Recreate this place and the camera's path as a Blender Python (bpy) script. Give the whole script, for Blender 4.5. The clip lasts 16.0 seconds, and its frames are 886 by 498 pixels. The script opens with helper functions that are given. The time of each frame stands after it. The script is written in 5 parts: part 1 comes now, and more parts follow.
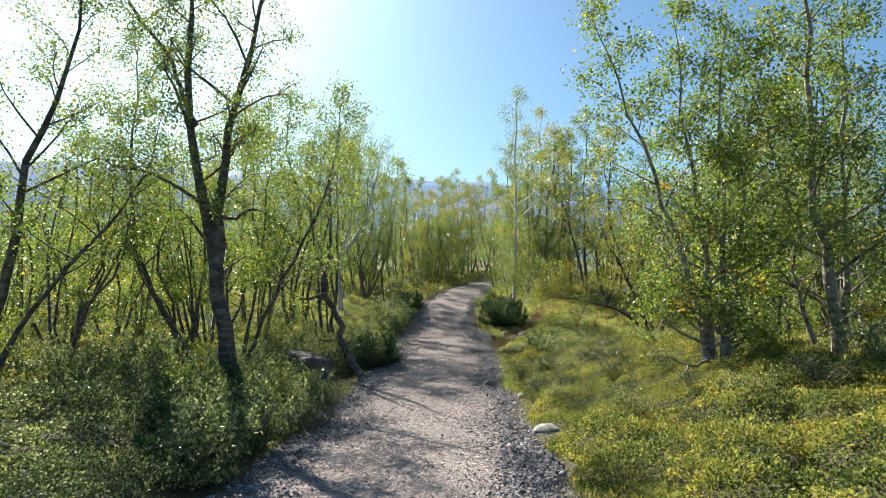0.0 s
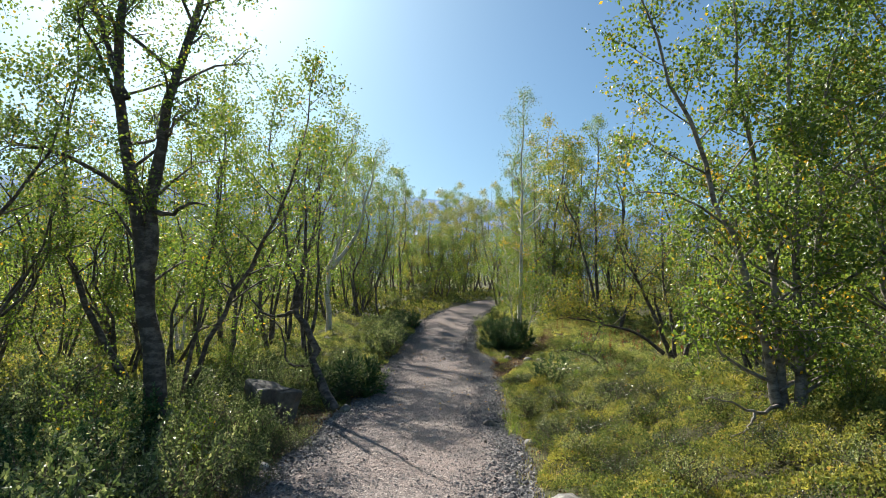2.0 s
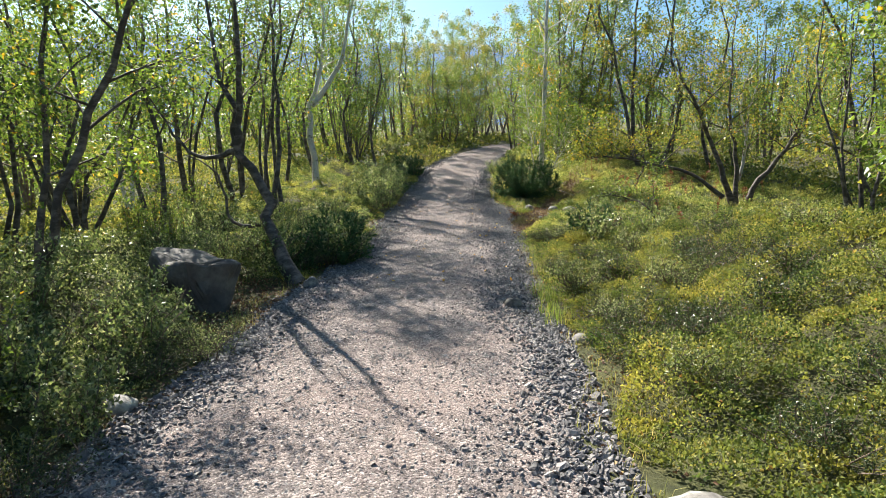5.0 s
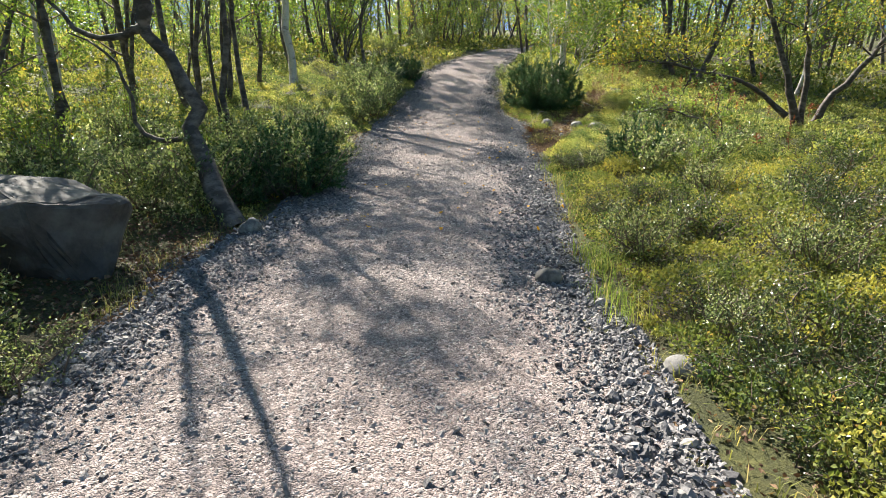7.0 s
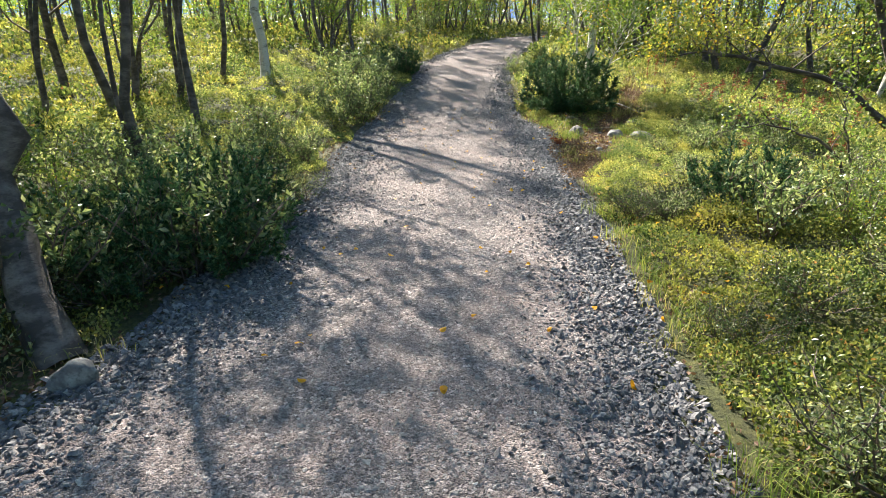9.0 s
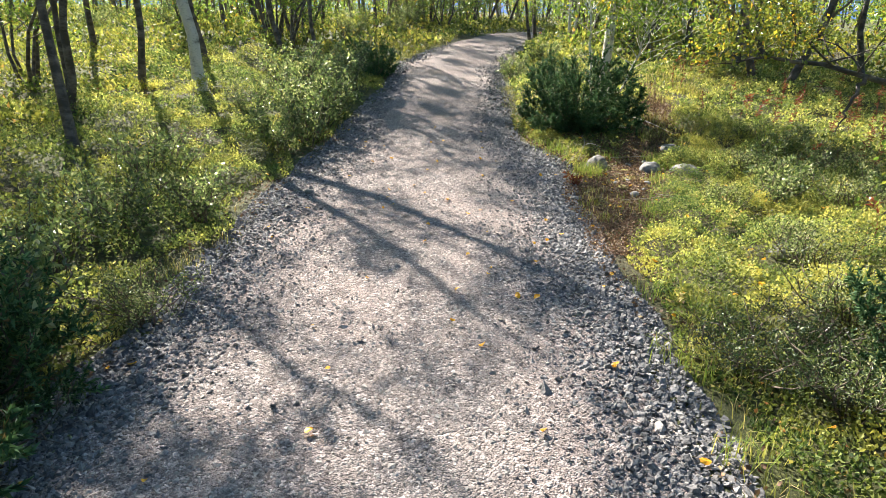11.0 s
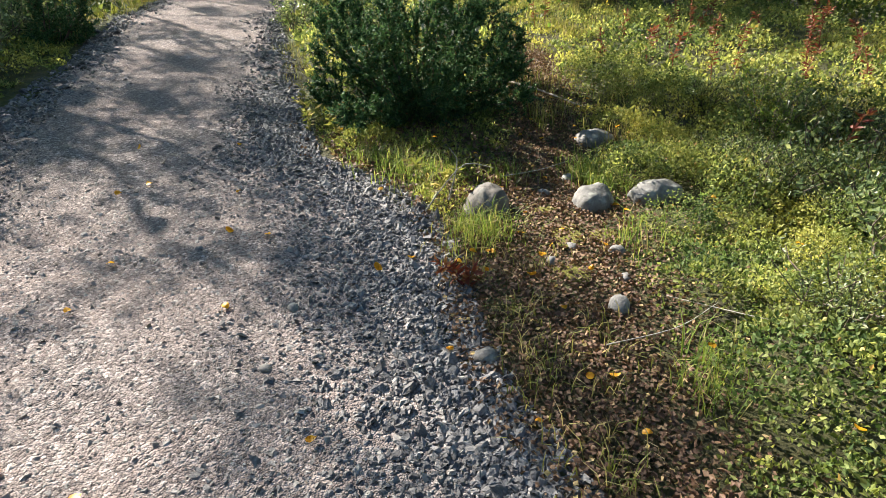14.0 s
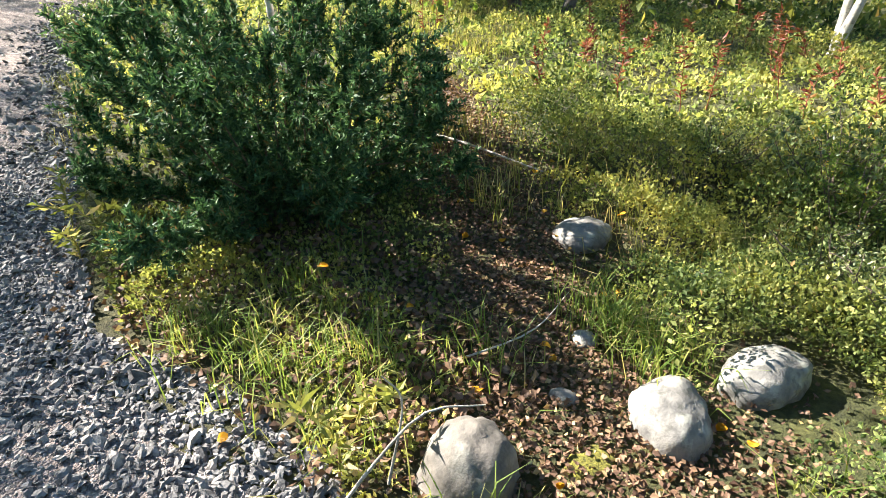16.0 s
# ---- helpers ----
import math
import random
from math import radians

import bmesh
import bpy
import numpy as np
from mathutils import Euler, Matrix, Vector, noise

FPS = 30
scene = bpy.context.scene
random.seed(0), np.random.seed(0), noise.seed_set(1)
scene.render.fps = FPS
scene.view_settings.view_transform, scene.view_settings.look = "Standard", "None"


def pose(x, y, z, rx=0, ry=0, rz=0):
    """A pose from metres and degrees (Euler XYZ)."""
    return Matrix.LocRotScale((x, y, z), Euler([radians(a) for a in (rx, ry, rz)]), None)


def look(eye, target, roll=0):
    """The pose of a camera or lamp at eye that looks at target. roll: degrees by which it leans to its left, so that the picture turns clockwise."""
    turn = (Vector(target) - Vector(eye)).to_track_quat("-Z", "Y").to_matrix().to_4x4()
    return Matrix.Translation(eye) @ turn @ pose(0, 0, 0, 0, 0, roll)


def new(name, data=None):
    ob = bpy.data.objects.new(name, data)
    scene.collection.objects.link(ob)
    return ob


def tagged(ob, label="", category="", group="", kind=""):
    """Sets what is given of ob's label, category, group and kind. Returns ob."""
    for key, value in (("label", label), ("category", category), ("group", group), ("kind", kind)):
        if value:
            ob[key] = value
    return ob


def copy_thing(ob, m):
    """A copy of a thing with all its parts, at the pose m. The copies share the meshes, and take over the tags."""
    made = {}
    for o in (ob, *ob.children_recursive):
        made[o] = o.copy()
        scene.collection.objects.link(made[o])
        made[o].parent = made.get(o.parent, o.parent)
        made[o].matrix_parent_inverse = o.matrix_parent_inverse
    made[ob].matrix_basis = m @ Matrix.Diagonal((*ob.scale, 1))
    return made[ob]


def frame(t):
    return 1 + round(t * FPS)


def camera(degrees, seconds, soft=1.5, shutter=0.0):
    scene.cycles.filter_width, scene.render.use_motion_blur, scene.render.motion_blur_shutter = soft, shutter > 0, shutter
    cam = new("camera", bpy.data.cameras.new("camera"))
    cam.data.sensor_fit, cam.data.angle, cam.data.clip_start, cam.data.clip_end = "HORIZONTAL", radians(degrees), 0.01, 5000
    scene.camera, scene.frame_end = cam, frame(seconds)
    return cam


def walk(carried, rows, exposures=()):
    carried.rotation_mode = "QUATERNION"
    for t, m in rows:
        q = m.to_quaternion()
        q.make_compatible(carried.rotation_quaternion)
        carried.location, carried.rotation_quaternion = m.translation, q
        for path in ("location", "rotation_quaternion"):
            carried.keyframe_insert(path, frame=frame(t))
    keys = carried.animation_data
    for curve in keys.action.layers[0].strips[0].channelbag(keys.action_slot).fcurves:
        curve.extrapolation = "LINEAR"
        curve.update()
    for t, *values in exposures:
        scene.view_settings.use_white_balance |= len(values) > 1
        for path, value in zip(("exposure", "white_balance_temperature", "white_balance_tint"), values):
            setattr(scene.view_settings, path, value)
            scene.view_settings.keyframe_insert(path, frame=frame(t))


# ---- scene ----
# The camera and its walk
cam = camera(76.4, 16.0, soft=0.6)
PATH = [
    (0.0, -0.017, 0.023, 1.583, -0.30, 3.00, 0.52),
    (0.5, 0.132, 0.539, 1.577, 0.60, 4.59, -0.12),
    (1.0, 0.076, 0.975, 1.565, 0.97, 4.71, -0.05),
    (1.5, 0.127, 1.521, 1.524, 0.56, 4.92, -0.20),
    (2.0, 0.225, 2.192, 1.520, 0.11, 4.89, -0.21),
    (2.5, 0.242, 2.733, 1.443, -0.26, 4.39, -0.04),
    (3.0, 0.304, 3.378, 1.410, -0.42, 2.66, -0.15),
    (3.5, 0.310, 3.926, 1.363, -0.19, 1.75, 0.07),
    (4.0, 0.381, 4.573, 1.244, 0.32, -0.29, 0.38),
    (4.5, 0.358, 5.199, 1.218, 0.86, -4.84, 0.97),
    (5.0, 0.354, 5.807, 1.136, 1.16, -10.06, 1.36),
    (7.5, 0.246, 8.931, 0.884, 1.28, -19.24, -0.27),
    (8.0, 0.195, 9.626, 0.875, 1.23, -19.48, -0.28),
    (10.5, 0.288, 13.418, 0.975, 1.73, -20.27, -0.86),
    (11.0, 0.334, 14.076, 0.968, 0.38, -20.37, -1.00),
    (11.5, 0.413, 14.798, 0.974, -2.38, -21.04, -0.84),
    (12.0, 0.660, 15.774, 0.900, -5.67, -21.25, -0.52),
    (12.5, 0.808, 16.534, 0.834, -8.49, -21.59, -0.04),
    (13.0, 0.834, 17.224, 0.831, -11.72, -22.95, 0.16),
    (13.5, 0.975, 17.940, 0.722, -15.07, -23.83, 1.24),
    (14.0, 1.090, 18.515, 0.707, -18.54, -25.26, 2.02),
    (14.5, 1.340, 19.060, 0.675, -21.90, -26.30, 2.32),
    (15.0, 1.475, 19.537, 0.637, -25.77, -26.94, 3.10),
    (15.5, 1.644, 20.094, 0.613, -30.10, -26.47, 2.66),
    (16.0, 1.711, 20.663, 0.707, -32.49, -25.68, 1.74),
]
walk(cam, [(t, pose(x, y, z, 90 + pitch, roll, yaw)) for t, x, y, z, yaw, pitch, roll in PATH],
     exposures=[(0.0, 1.5), (1.0, 1.42), (2.0, 1.15), (3.5, 1.03), (4.3, 1.36), (5.0, 1.62), (7.5, 1.86), (8.0, 1.98), (10.5, 2.1), (11.0, 2.06), (12.0, 1.98), (13.0, 1.82), (14.3, 1.78), (15.5, 2.2), (16.0, 2.4)])

# World, sun
SUN_LEFT, SUN_UP = 29.0, 38.0
world = bpy.data.worlds.new("world")
scene.world = world
world.use_nodes = True
wn = world.node_tree.nodes
sky = wn.new("ShaderNodeTexSky")
sky.sky_type = 'NISHITA'
sky.sun_disc = False
sky.sun_elevation = radians(SUN_UP)
sky.sun_rotation = radians(-SUN_LEFT)
sky.air_density, sky.dust_density, sky.ozone_density = 1.0, 1.5, 3.2
wn["Background"].inputs[1].default_value = 0.05
clear = wn.new("ShaderNodeMix")
clear.data_type, clear.blend_type = 'RGBA', 'MULTIPLY'
clear.inputs[0].default_value = 1.0
clear.inputs[7].default_value = (0.74, 1.0, 1.07, 1)
world.node_tree.links.new(sky.outputs[0], clear.inputs[6])
world.node_tree.links.new(clear.outputs[2], wn["Background"].inputs[0])
sun = new("sun", bpy.data.lights.new("sun", 'SUN'))
sun.data.energy, sun.data.angle, sun.data.color = 5.0, radians(0.55), (1.0, 0.93, 0.82)
sun_way = Vector((-math.sin(radians(SUN_LEFT)) * math.cos(radians(SUN_UP)),
                  math.cos(radians(SUN_LEFT)) * math.cos(radians(SUN_UP)), math.sin(radians(SUN_UP))))
sun.matrix_world = look(sun_way * 60, (0, 0, 0))

# ---- materials ----


def material(name):
    m = bpy.data.materials.new(name)
    m.use_nodes = True
    nt = m.node_tree
    return m, nt, nt.nodes["Principled BSDF"], nt.nodes["Material Output"]


def ramp(nt, source, stops):
    r = nt.nodes.new("ShaderNodeValToRGB")
    e = r.color_ramp.elements
    e[0].position, e[0].color = stops[0][0], (*stops[0][1], 1)
    e[1].position, e[1].color = stops[-1][0], (*stops[-1][1], 1)
    for p, c in stops[1:-1]:
        k = e.new(p)
        k.color = (*c, 1)
    nt.links.new(source, r.inputs[0])
    return r.outputs[0]


def noise_tex(nt, scale, detail=4.0, rough=0.6, stretch=None, kind="Object"):
    tc = nt.nodes.new("ShaderNodeTexCoord")
    n = nt.nodes.new("ShaderNodeTexNoise")
    n.inputs["Scale"].default_value, n.inputs["Detail"].default_value, n.inputs["Roughness"].default_value = scale, detail, rough
    if stretch:
        mp = nt.nodes.new("ShaderNodeMapping")
        mp.inputs["Scale"].default_value = stretch
        nt.links.new(tc.outputs[kind], mp.inputs[0])
        nt.links.new(mp.outputs[0], n.inputs[0])
    else:
        nt.links.new(tc.outputs[kind], n.inputs[0])
    return n.outputs[0]


def mixed(nt, fac, a, b, mode='MIX'):
    m = nt.nodes.new("ShaderNodeMix")
    m.data_type, m.blend_type = 'RGBA', mode
    for s, v in ((m.inputs[0], fac), (m.inputs[6], a), (m.inputs[7], b)):
        if isinstance(v, (int, float)):
            s.default_value = v
        elif isinstance(v, tuple):
            s.default_value = (*v, 1)
        else:
            nt.links.new(v, s)
    return m.outputs[2]


def bumped(nt, bsdf, height, strength, distance):
    b = nt.nodes.new("ShaderNodeBump")
    b.inputs["Strength"].default_value, b.inputs["Distance"].default_value = strength, distance
    nt.links.new(height, b.inputs["Height"])
    nt.links.new(b.outputs[0], bsdf.inputs["Normal"])


def island(nt):
    return nt.nodes.new("ShaderNodeNewGeometry").outputs["Random Per Island"]


def leaf_material(name, stops, glow=0.45, gloss=0.45, patch=None, yellow=1.25):
    """Thin leaf: coloured per leaf, light shines through it."""
    m, nt, b, out = material(name)
    c = ramp(nt, island(nt), stops)
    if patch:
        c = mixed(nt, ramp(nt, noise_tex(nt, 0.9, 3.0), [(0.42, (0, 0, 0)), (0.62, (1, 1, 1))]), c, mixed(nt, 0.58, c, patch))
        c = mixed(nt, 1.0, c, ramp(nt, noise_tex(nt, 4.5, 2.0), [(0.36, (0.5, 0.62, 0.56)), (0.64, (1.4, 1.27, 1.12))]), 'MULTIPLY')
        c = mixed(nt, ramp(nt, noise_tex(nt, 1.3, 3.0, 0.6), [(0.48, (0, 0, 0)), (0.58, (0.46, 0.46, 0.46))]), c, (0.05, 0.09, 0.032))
    nt.links.new(c, b.inputs["Base Color"])
    b.inputs["Roughness"].default_value = gloss
    b.inputs["Specular IOR Level"].default_value = 0.5 if gloss < 0.5 else 0.25
    tr = nt.nodes.new("ShaderNodeBsdfTranslucent")
    nt.links.new(mixed(nt, 1.0, c, (yellow * 1.1, yellow * 1.08, 0.84), 'MULTIPLY'), tr.inputs[0])
    mx = nt.nodes.new("ShaderNodeMixShader")
    mx.inputs[0].default_value = glow
    nt.links.new(b.outputs[0], mx.inputs[1])
    nt.links.new(tr.outputs[0], mx.inputs[2])
    nt.links.new(mx.outputs[0], out.inputs[0])
    return m


M_BIRCH = leaf_material("birch_leaf", [(0.0, (0.058, 0.105, 0.022)), (0.45, (0.118, 0.185, 0.038)), (0.86, (0.2, 0.265, 0.055)), (0.97, (0.268, 0.26, 0.05)), (0.993, (0.589, 0.34, 0.03))], 0.5, 0.4)
M_BIRCH_YELLOW = leaf_material("yellowing_leaf", [(0.0, (0.09, 0.13, 0.028)), (0.45, (0.19, 0.225, 0.045)), (0.8, (0.33, 0.31, 0.055)), (0.95, (0.48, 0.33, 0.04)), (1.0, (0.45, 0.24, 0.04))], 0.46, 0.33)
M_GOLD = leaf_material("gold_leaf", [(0.0, (0.5, 0.33, 0.03)), (1.0, (0.7, 0.42, 0.04))], 0.45, 0.4)
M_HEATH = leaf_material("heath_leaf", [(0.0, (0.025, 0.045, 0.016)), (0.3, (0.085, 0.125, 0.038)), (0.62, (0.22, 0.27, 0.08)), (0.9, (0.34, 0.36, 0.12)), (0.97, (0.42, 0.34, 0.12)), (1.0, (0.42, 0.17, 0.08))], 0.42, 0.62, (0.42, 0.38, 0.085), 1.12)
M_SHRUB = leaf_material("shrub_leaf", [(0.0, (0.05, 0.08, 0.035)), (0.5, (0.13, 0.18, 0.075)), (0.85, (0.28, 0.33, 0.16)), (1.0, (0.5, 0.5, 0.32))], 0.42, 0.28)
M_GRASS = leaf_material("grass_blade", [(0.0, (0.14, 0.165, 0.045)), (0.5, (0.26, 0.27, 0.075)), (0.8, (0.42, 0.36, 0.14)), (1.0, (0.52, 0.41, 0.24))], 0.4, 0.5)
M_JUNIPER = leaf_material("juniper_needle", [(0.0, (0.02, 0.052, 0.021)), (0.6, (0.056, 0.125, 0.05)), (0.9, (0.16, 0.28, 0.115)), (0.985, (0.189, 0.121, 0.052))], 0.2, 0.6, None, 1.0)
M_CROWBERRY = leaf_material("crowberry_leaf", [(0.0, (0.016, 0.032, 0.012)), (0.5, (0.04, 0.068, 0.022)), (0.85, (0.085, 0.12, 0.042)), (0.97, (0.2, 0.22, 0.09))], 0.2, 0.32)
# bilberry leaves; tree shade and pale glints are put into their colours
M_HEATH_SHADY = leaf_material("shaded_bilberry_leaf", [(0.0, (0.018, 0.034, 0.015)), (0.4, (0.085, 0.12, 0.046)), (0.74, (0.24, 0.29, 0.12)), (0.93, (0.42, 0.45, 0.22)), (1.0, (0.52, 0.5, 0.32))], 0.38, 0.42)
# paler grassy growth; the brightness of sun on it is also put in
M_MEADOW_SUNLIT = leaf_material("sunlit_meadow_leaf", [(0.0, (0.035, 0.065, 0.022)), (0.3, (0.13, 0.18, 0.065)), (0.65, (0.32, 0.385, 0.14)), (0.92, (0.47, 0.51, 0.21)), (0.985, (0.55, 0.5, 0.24)), (1.0, (0.5, 0.25, 0.125))], 0.46, 0.62, (0.48, 0.44, 0.13), 1.15)
M_GRASS_GREEN = leaf_material("green_grass_blade", [(0.0, (0.1, 0.16, 0.035)), (0.6, (0.21, 0.28, 0.065)), (0.88, (0.36, 0.35, 0.11)), (1.0, (0.45, 0.37, 0.2))], 0.45, 0.5)
M_RED = leaf_material("red_leaf", [(0.0, (0.14, 0.03, 0.025)), (0.6, (0.24, 0.07, 0.045)), (1.0, (0.26, 0.15, 0.06))], 0.3, 0.5)
M_LITTER = leaf_material("dead_leaf", [(0.0, (0.08, 0.045, 0.03)), (0.6, (0.17, 0.1, 0.065)), (0.9, (0.27, 0.17, 0.1)), (0.975, (0.4, 0.29, 0.15)), (1.0, (0.55, 0.4, 0.16))], 0.12, 0.6)


def bark_material(name, pale, dark, share):
    m, nt, b, out = material(name)
    big = noise_tex(nt, 1.0, 5.0, 0.65, (5.0, 5.0, 9.0))
    fine = noise_tex(nt, 1.0, 4.0, 0.6, (28.0, 28.0, 90.0))
    c = mixed(nt, ramp(nt, big, [(share, (0, 0, 0)), (share + 0.2, (1, 1, 1))]), pale, dark)
    c = mixed(nt, ramp(nt, fine, [(0.55, (0, 0, 0)), (0.72, (1, 1, 1))]), c, mixed(nt, 0.6, c, (0.03, 0.024, 0.02)))
    nt.links.new(c, b.inputs["Base Color"])
    b.inputs["Roughness"].default_value = 0.8
    bumped(nt, b, fine, 0.6, 0.01)
    return m


M_BARK = bark_material("birch_bark_brown", (0.2, 0.165, 0.14), (0.06, 0.046, 0.038), 0.34)
M_BARK_PALE = bark_material("birch_bark_pale", (0.62, 0.57, 0.52), (0.16, 0.13, 0.11), 0.52)
# paler bark: whitish sunlit streaks of the right-hand birches put into the colour
M_BARK_LIT = bark_material("birch_bark_lit", (0.3, 0.265, 0.235), (0.08, 0.064, 0.054), 0.43)
M_TWIG = bark_material("twig_bark", (0.15, 0.11, 0.085), (0.07, 0.05, 0.04), 0.45)
M_DEAD = bark_material("dead_wood", (0.42, 0.38, 0.33), (0.22, 0.19, 0.16), 0.5)


def ground_material():
    m, nt, b, out = material("forest_floor")
    big, mid, fine = noise_tex(nt, 0.45, 4.0), noise_tex(nt, 6.0, 6.0, 0.7), noise_tex(nt, 45.0, 6.0, 0.75)
    moss = ramp(nt, mid, [(0.3, (0.035, 0.05, 0.014)), (0.5, (0.12, 0.14, 0.033)), (0.72, (0.28, 0.28, 0.07))])
    soil = ramp(nt, fine, [(0.35, (0.045, 0.034, 0.023)), (0.55, (0.11, 0.075, 0.046)), (0.72, (0.24, 0.175, 0.105))])
    c = mixed(nt, ramp(nt, big, [(0.42, (0.1, 0.1, 0.1)), (0.66, (0.75, 0.75, 0.75))]), moss, soil)
    c = mixed(nt, ramp(nt, fine, [(0.4, (0, 0, 0)), (0.7, (1, 1, 1))]), mixed(nt, 0.5, c, (0.03, 0.03, 0.012)), c)
    nt.links.new(c, b.inputs["Base Color"])
    b.inputs["Roughness"].default_value = 0.95
    bumped(nt, b, fine, 1.0, 0.06)
    return m


M_GROUND = ground_material()


def gravel_material():
    m, nt, b, out = material("packed_gravel")
    tc = nt.nodes.new("ShaderNodeTexCoord")
    v = nt.nodes.new("ShaderNodeTexVoronoi")
    v.inputs["Scale"].default_value = 55.0
    nt.links.new(tc.outputs["Object"], v.inputs[0])
    v2 = nt.nodes.new("ShaderNodeTexVoronoi")
    v2.inputs["Scale"].default_value = 130.0
    nt.links.new(tc.outputs["Object"], v2.inputs[0])
    sep = nt.nodes.new("ShaderNodeSeparateColor")
    nt.links.new(v.outputs["Color"], sep.inputs[0])
    stones = ramp(nt, sep.outputs[0], [(0.0, (0.1, 0.095, 0.097)), (0.5, (0.24, 0.224, 0.215)), (0.85, (0.37, 0.345, 0.33)), (1.0, (0.6, 0.57, 0.54))])
    dust = ramp(nt, noise_tex(nt, 220.0, 4.0, 0.7), [(0.3, (0.2, 0.18, 0.165)), (0.7, (0.38, 0.35, 0.315))])
    c = mixed(nt, ramp(nt, noise_tex(nt, 4.0, 4.0), [(0.35, (0.05, 0.05, 0.05)), (0.7, (0.5, 0.5, 0.5))]), stones, dust)
    c = mixed(nt, ramp(nt, noise_tex(nt, 0.7, 3.0), [(0.35, (0, 0, 0)), (0.7, (0.5, 0.5, 0.5))]), c, (0.31, 0.255, 0.23))
    c = mixed(nt, 1.0, c, ramp(nt, noise_tex(nt, 90.0, 3.0, 0.7), [(0.36, (0.45, 0.43, 0.44)), (0.47, (0.96, 0.89, 0.89)), (0.62, (1.38, 1.27, 1.25))]), 'MULTIPLY')
    nt.links.new(c, b.inputs["Base Color"])
    b.inputs["Roughness"].default_value = 1.0
    b.inputs["Specular IOR Level"].default_value = 0.15
    add = nt.nodes.new("ShaderNodeMath")
    add.operation = 'ADD'
    nt.links.new(v.outputs["Distance"], add.inputs[0])
    nt.links.new(v2.outputs["Distance"], add.inputs[1])
    inv = nt.nodes.new("ShaderNodeMath")
    inv.operation = 'SUBTRACT'
    inv.inputs[0].default_value = 1.0
    nt.links.new(add.outputs[0], inv.inputs[1])
    bumped(nt, b, inv.outputs[0], 0.9, 0.013)
    return m


M_GRAVEL = gravel_material()


def stone_material(name, stops, source, moss=0.0, scale=9.0):
    m, nt, b, out = material(name)
    pick = island(nt) if source == "island" else nt.nodes.new("ShaderNodeObjectInfo").outputs["Random"]
    c = ramp(nt, pick, stops)
    n = noise_tex(nt, scale, 6.0, 0.68)
    c = mixed(nt, 1.0, c, ramp(nt, n, [(0.25, (0.4, 0.4, 0.42)), (0.75, (1.5, 1.46, 1.4))]), 'MULTIPLY')
    if moss:
        c = mixed(nt, ramp(nt, noise_tex(nt, scale * 0.6, 5.0), [(0.5, (0, 0, 0)), (0.66, (moss, moss, moss))]), c, (0.45, 0.46, 0.4))
        c = mixed(nt, ramp(nt, noise_tex(nt, scale * 1.7, 5.0), [(0.55, (0, 0, 0)), (0.66, (moss, moss, moss))]), c, (0.06, 0.06, 0.05))
    nt.links.new(c, b.inputs["Base Color"])
    b.inputs["Roughness"].default_value = 0.75
    bumped(nt, b, n, 0.5, 0.02)
    return m


STONE_STOPS = [(0.0, (0.08, 0.078, 0.083)), (0.5, (0.168, 0.163, 0.168)), (0.85, (0.275, 0.264, 0.264)), (0.96, (0.36, 0.33, 0.305)), (1.0, (0.48, 0.45, 0.42))]
M_STONES = stone_material("loose_gravel", STONE_STOPS, "island", 0, 40.0)
M_CHIPS = stone_material("trodden_chips", [(0.0, (0.2, 0.187, 0.18)), (0.5, (0.29, 0.27, 0.258)), (0.9, (0.38, 0.355, 0.337)), (1.0, (0.52, 0.49, 0.465))], "island", 0, 40.0)
M_STONE = stone_material("gravel_stone", STONE_STOPS, "object", 0, 40.0)
M_ROCK = stone_material("grey_rock", [(0.0, (0.15, 0.145, 0.14)), (1.0, (0.24, 0.232, 0.222))], "object", 0.6, 16.0)
M_ROCK_BROWN = stone_material("brown_rock", [(0.0, (0.12, 0.108, 0.098)), (1.0, (0.15, 0.135, 0.12))], "object", 0.25, 16.0)
M_BOULDER = stone_material("dark_boulder", [(0.0, (0.075, 0.067, 0.062)), (1.0, (0.1, 0.088, 0.08))], "object", 0.15, 6.0)


# haze painted in: blue base colour, and the hill glows faintly with it
def hazy_hill_material(name, low, high):
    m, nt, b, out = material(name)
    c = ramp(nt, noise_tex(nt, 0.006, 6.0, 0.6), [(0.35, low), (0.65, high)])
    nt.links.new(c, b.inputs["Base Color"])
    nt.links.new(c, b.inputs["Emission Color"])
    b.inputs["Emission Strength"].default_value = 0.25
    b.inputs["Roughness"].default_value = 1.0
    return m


M_HILL_FAR = hazy_hill_material("far_fell_haze", (0.008, 0.07, 0.18), (0.014, 0.085, 0.2))
M_HILL_NEAR = hazy_hill_material("near_fell_haze", (0.008, 0.05, 0.19), (0.012, 0.065, 0.23))

# ---- mesh helpers ----


def poly(name, verts, faces, mat, smooth=False):
    """A mesh from arrays; all faces have the same number of corners."""
    verts, faces = np.asarray(verts, np.float32), np.asarray(faces, np.int32)
    me = bpy.data.meshes.new(name)
    n, k = faces.shape
    me.vertices.add(len(verts))
    me.vertices.foreach_set("co", verts.ravel())
    me.loops.add(n * k)
    me.loops.foreach_set("vertex_index", faces.ravel())
    me.polygons.add(n)
    me.polygons.foreach_set("loop_start", np.arange(0, n * k, k, dtype=np.int32))
    me.polygons.foreach_set("use_smooth", np.full(n, smooth))
    me.update(calc_edges=True)
    me.validate()
    me.materials.append(mat)
    return me


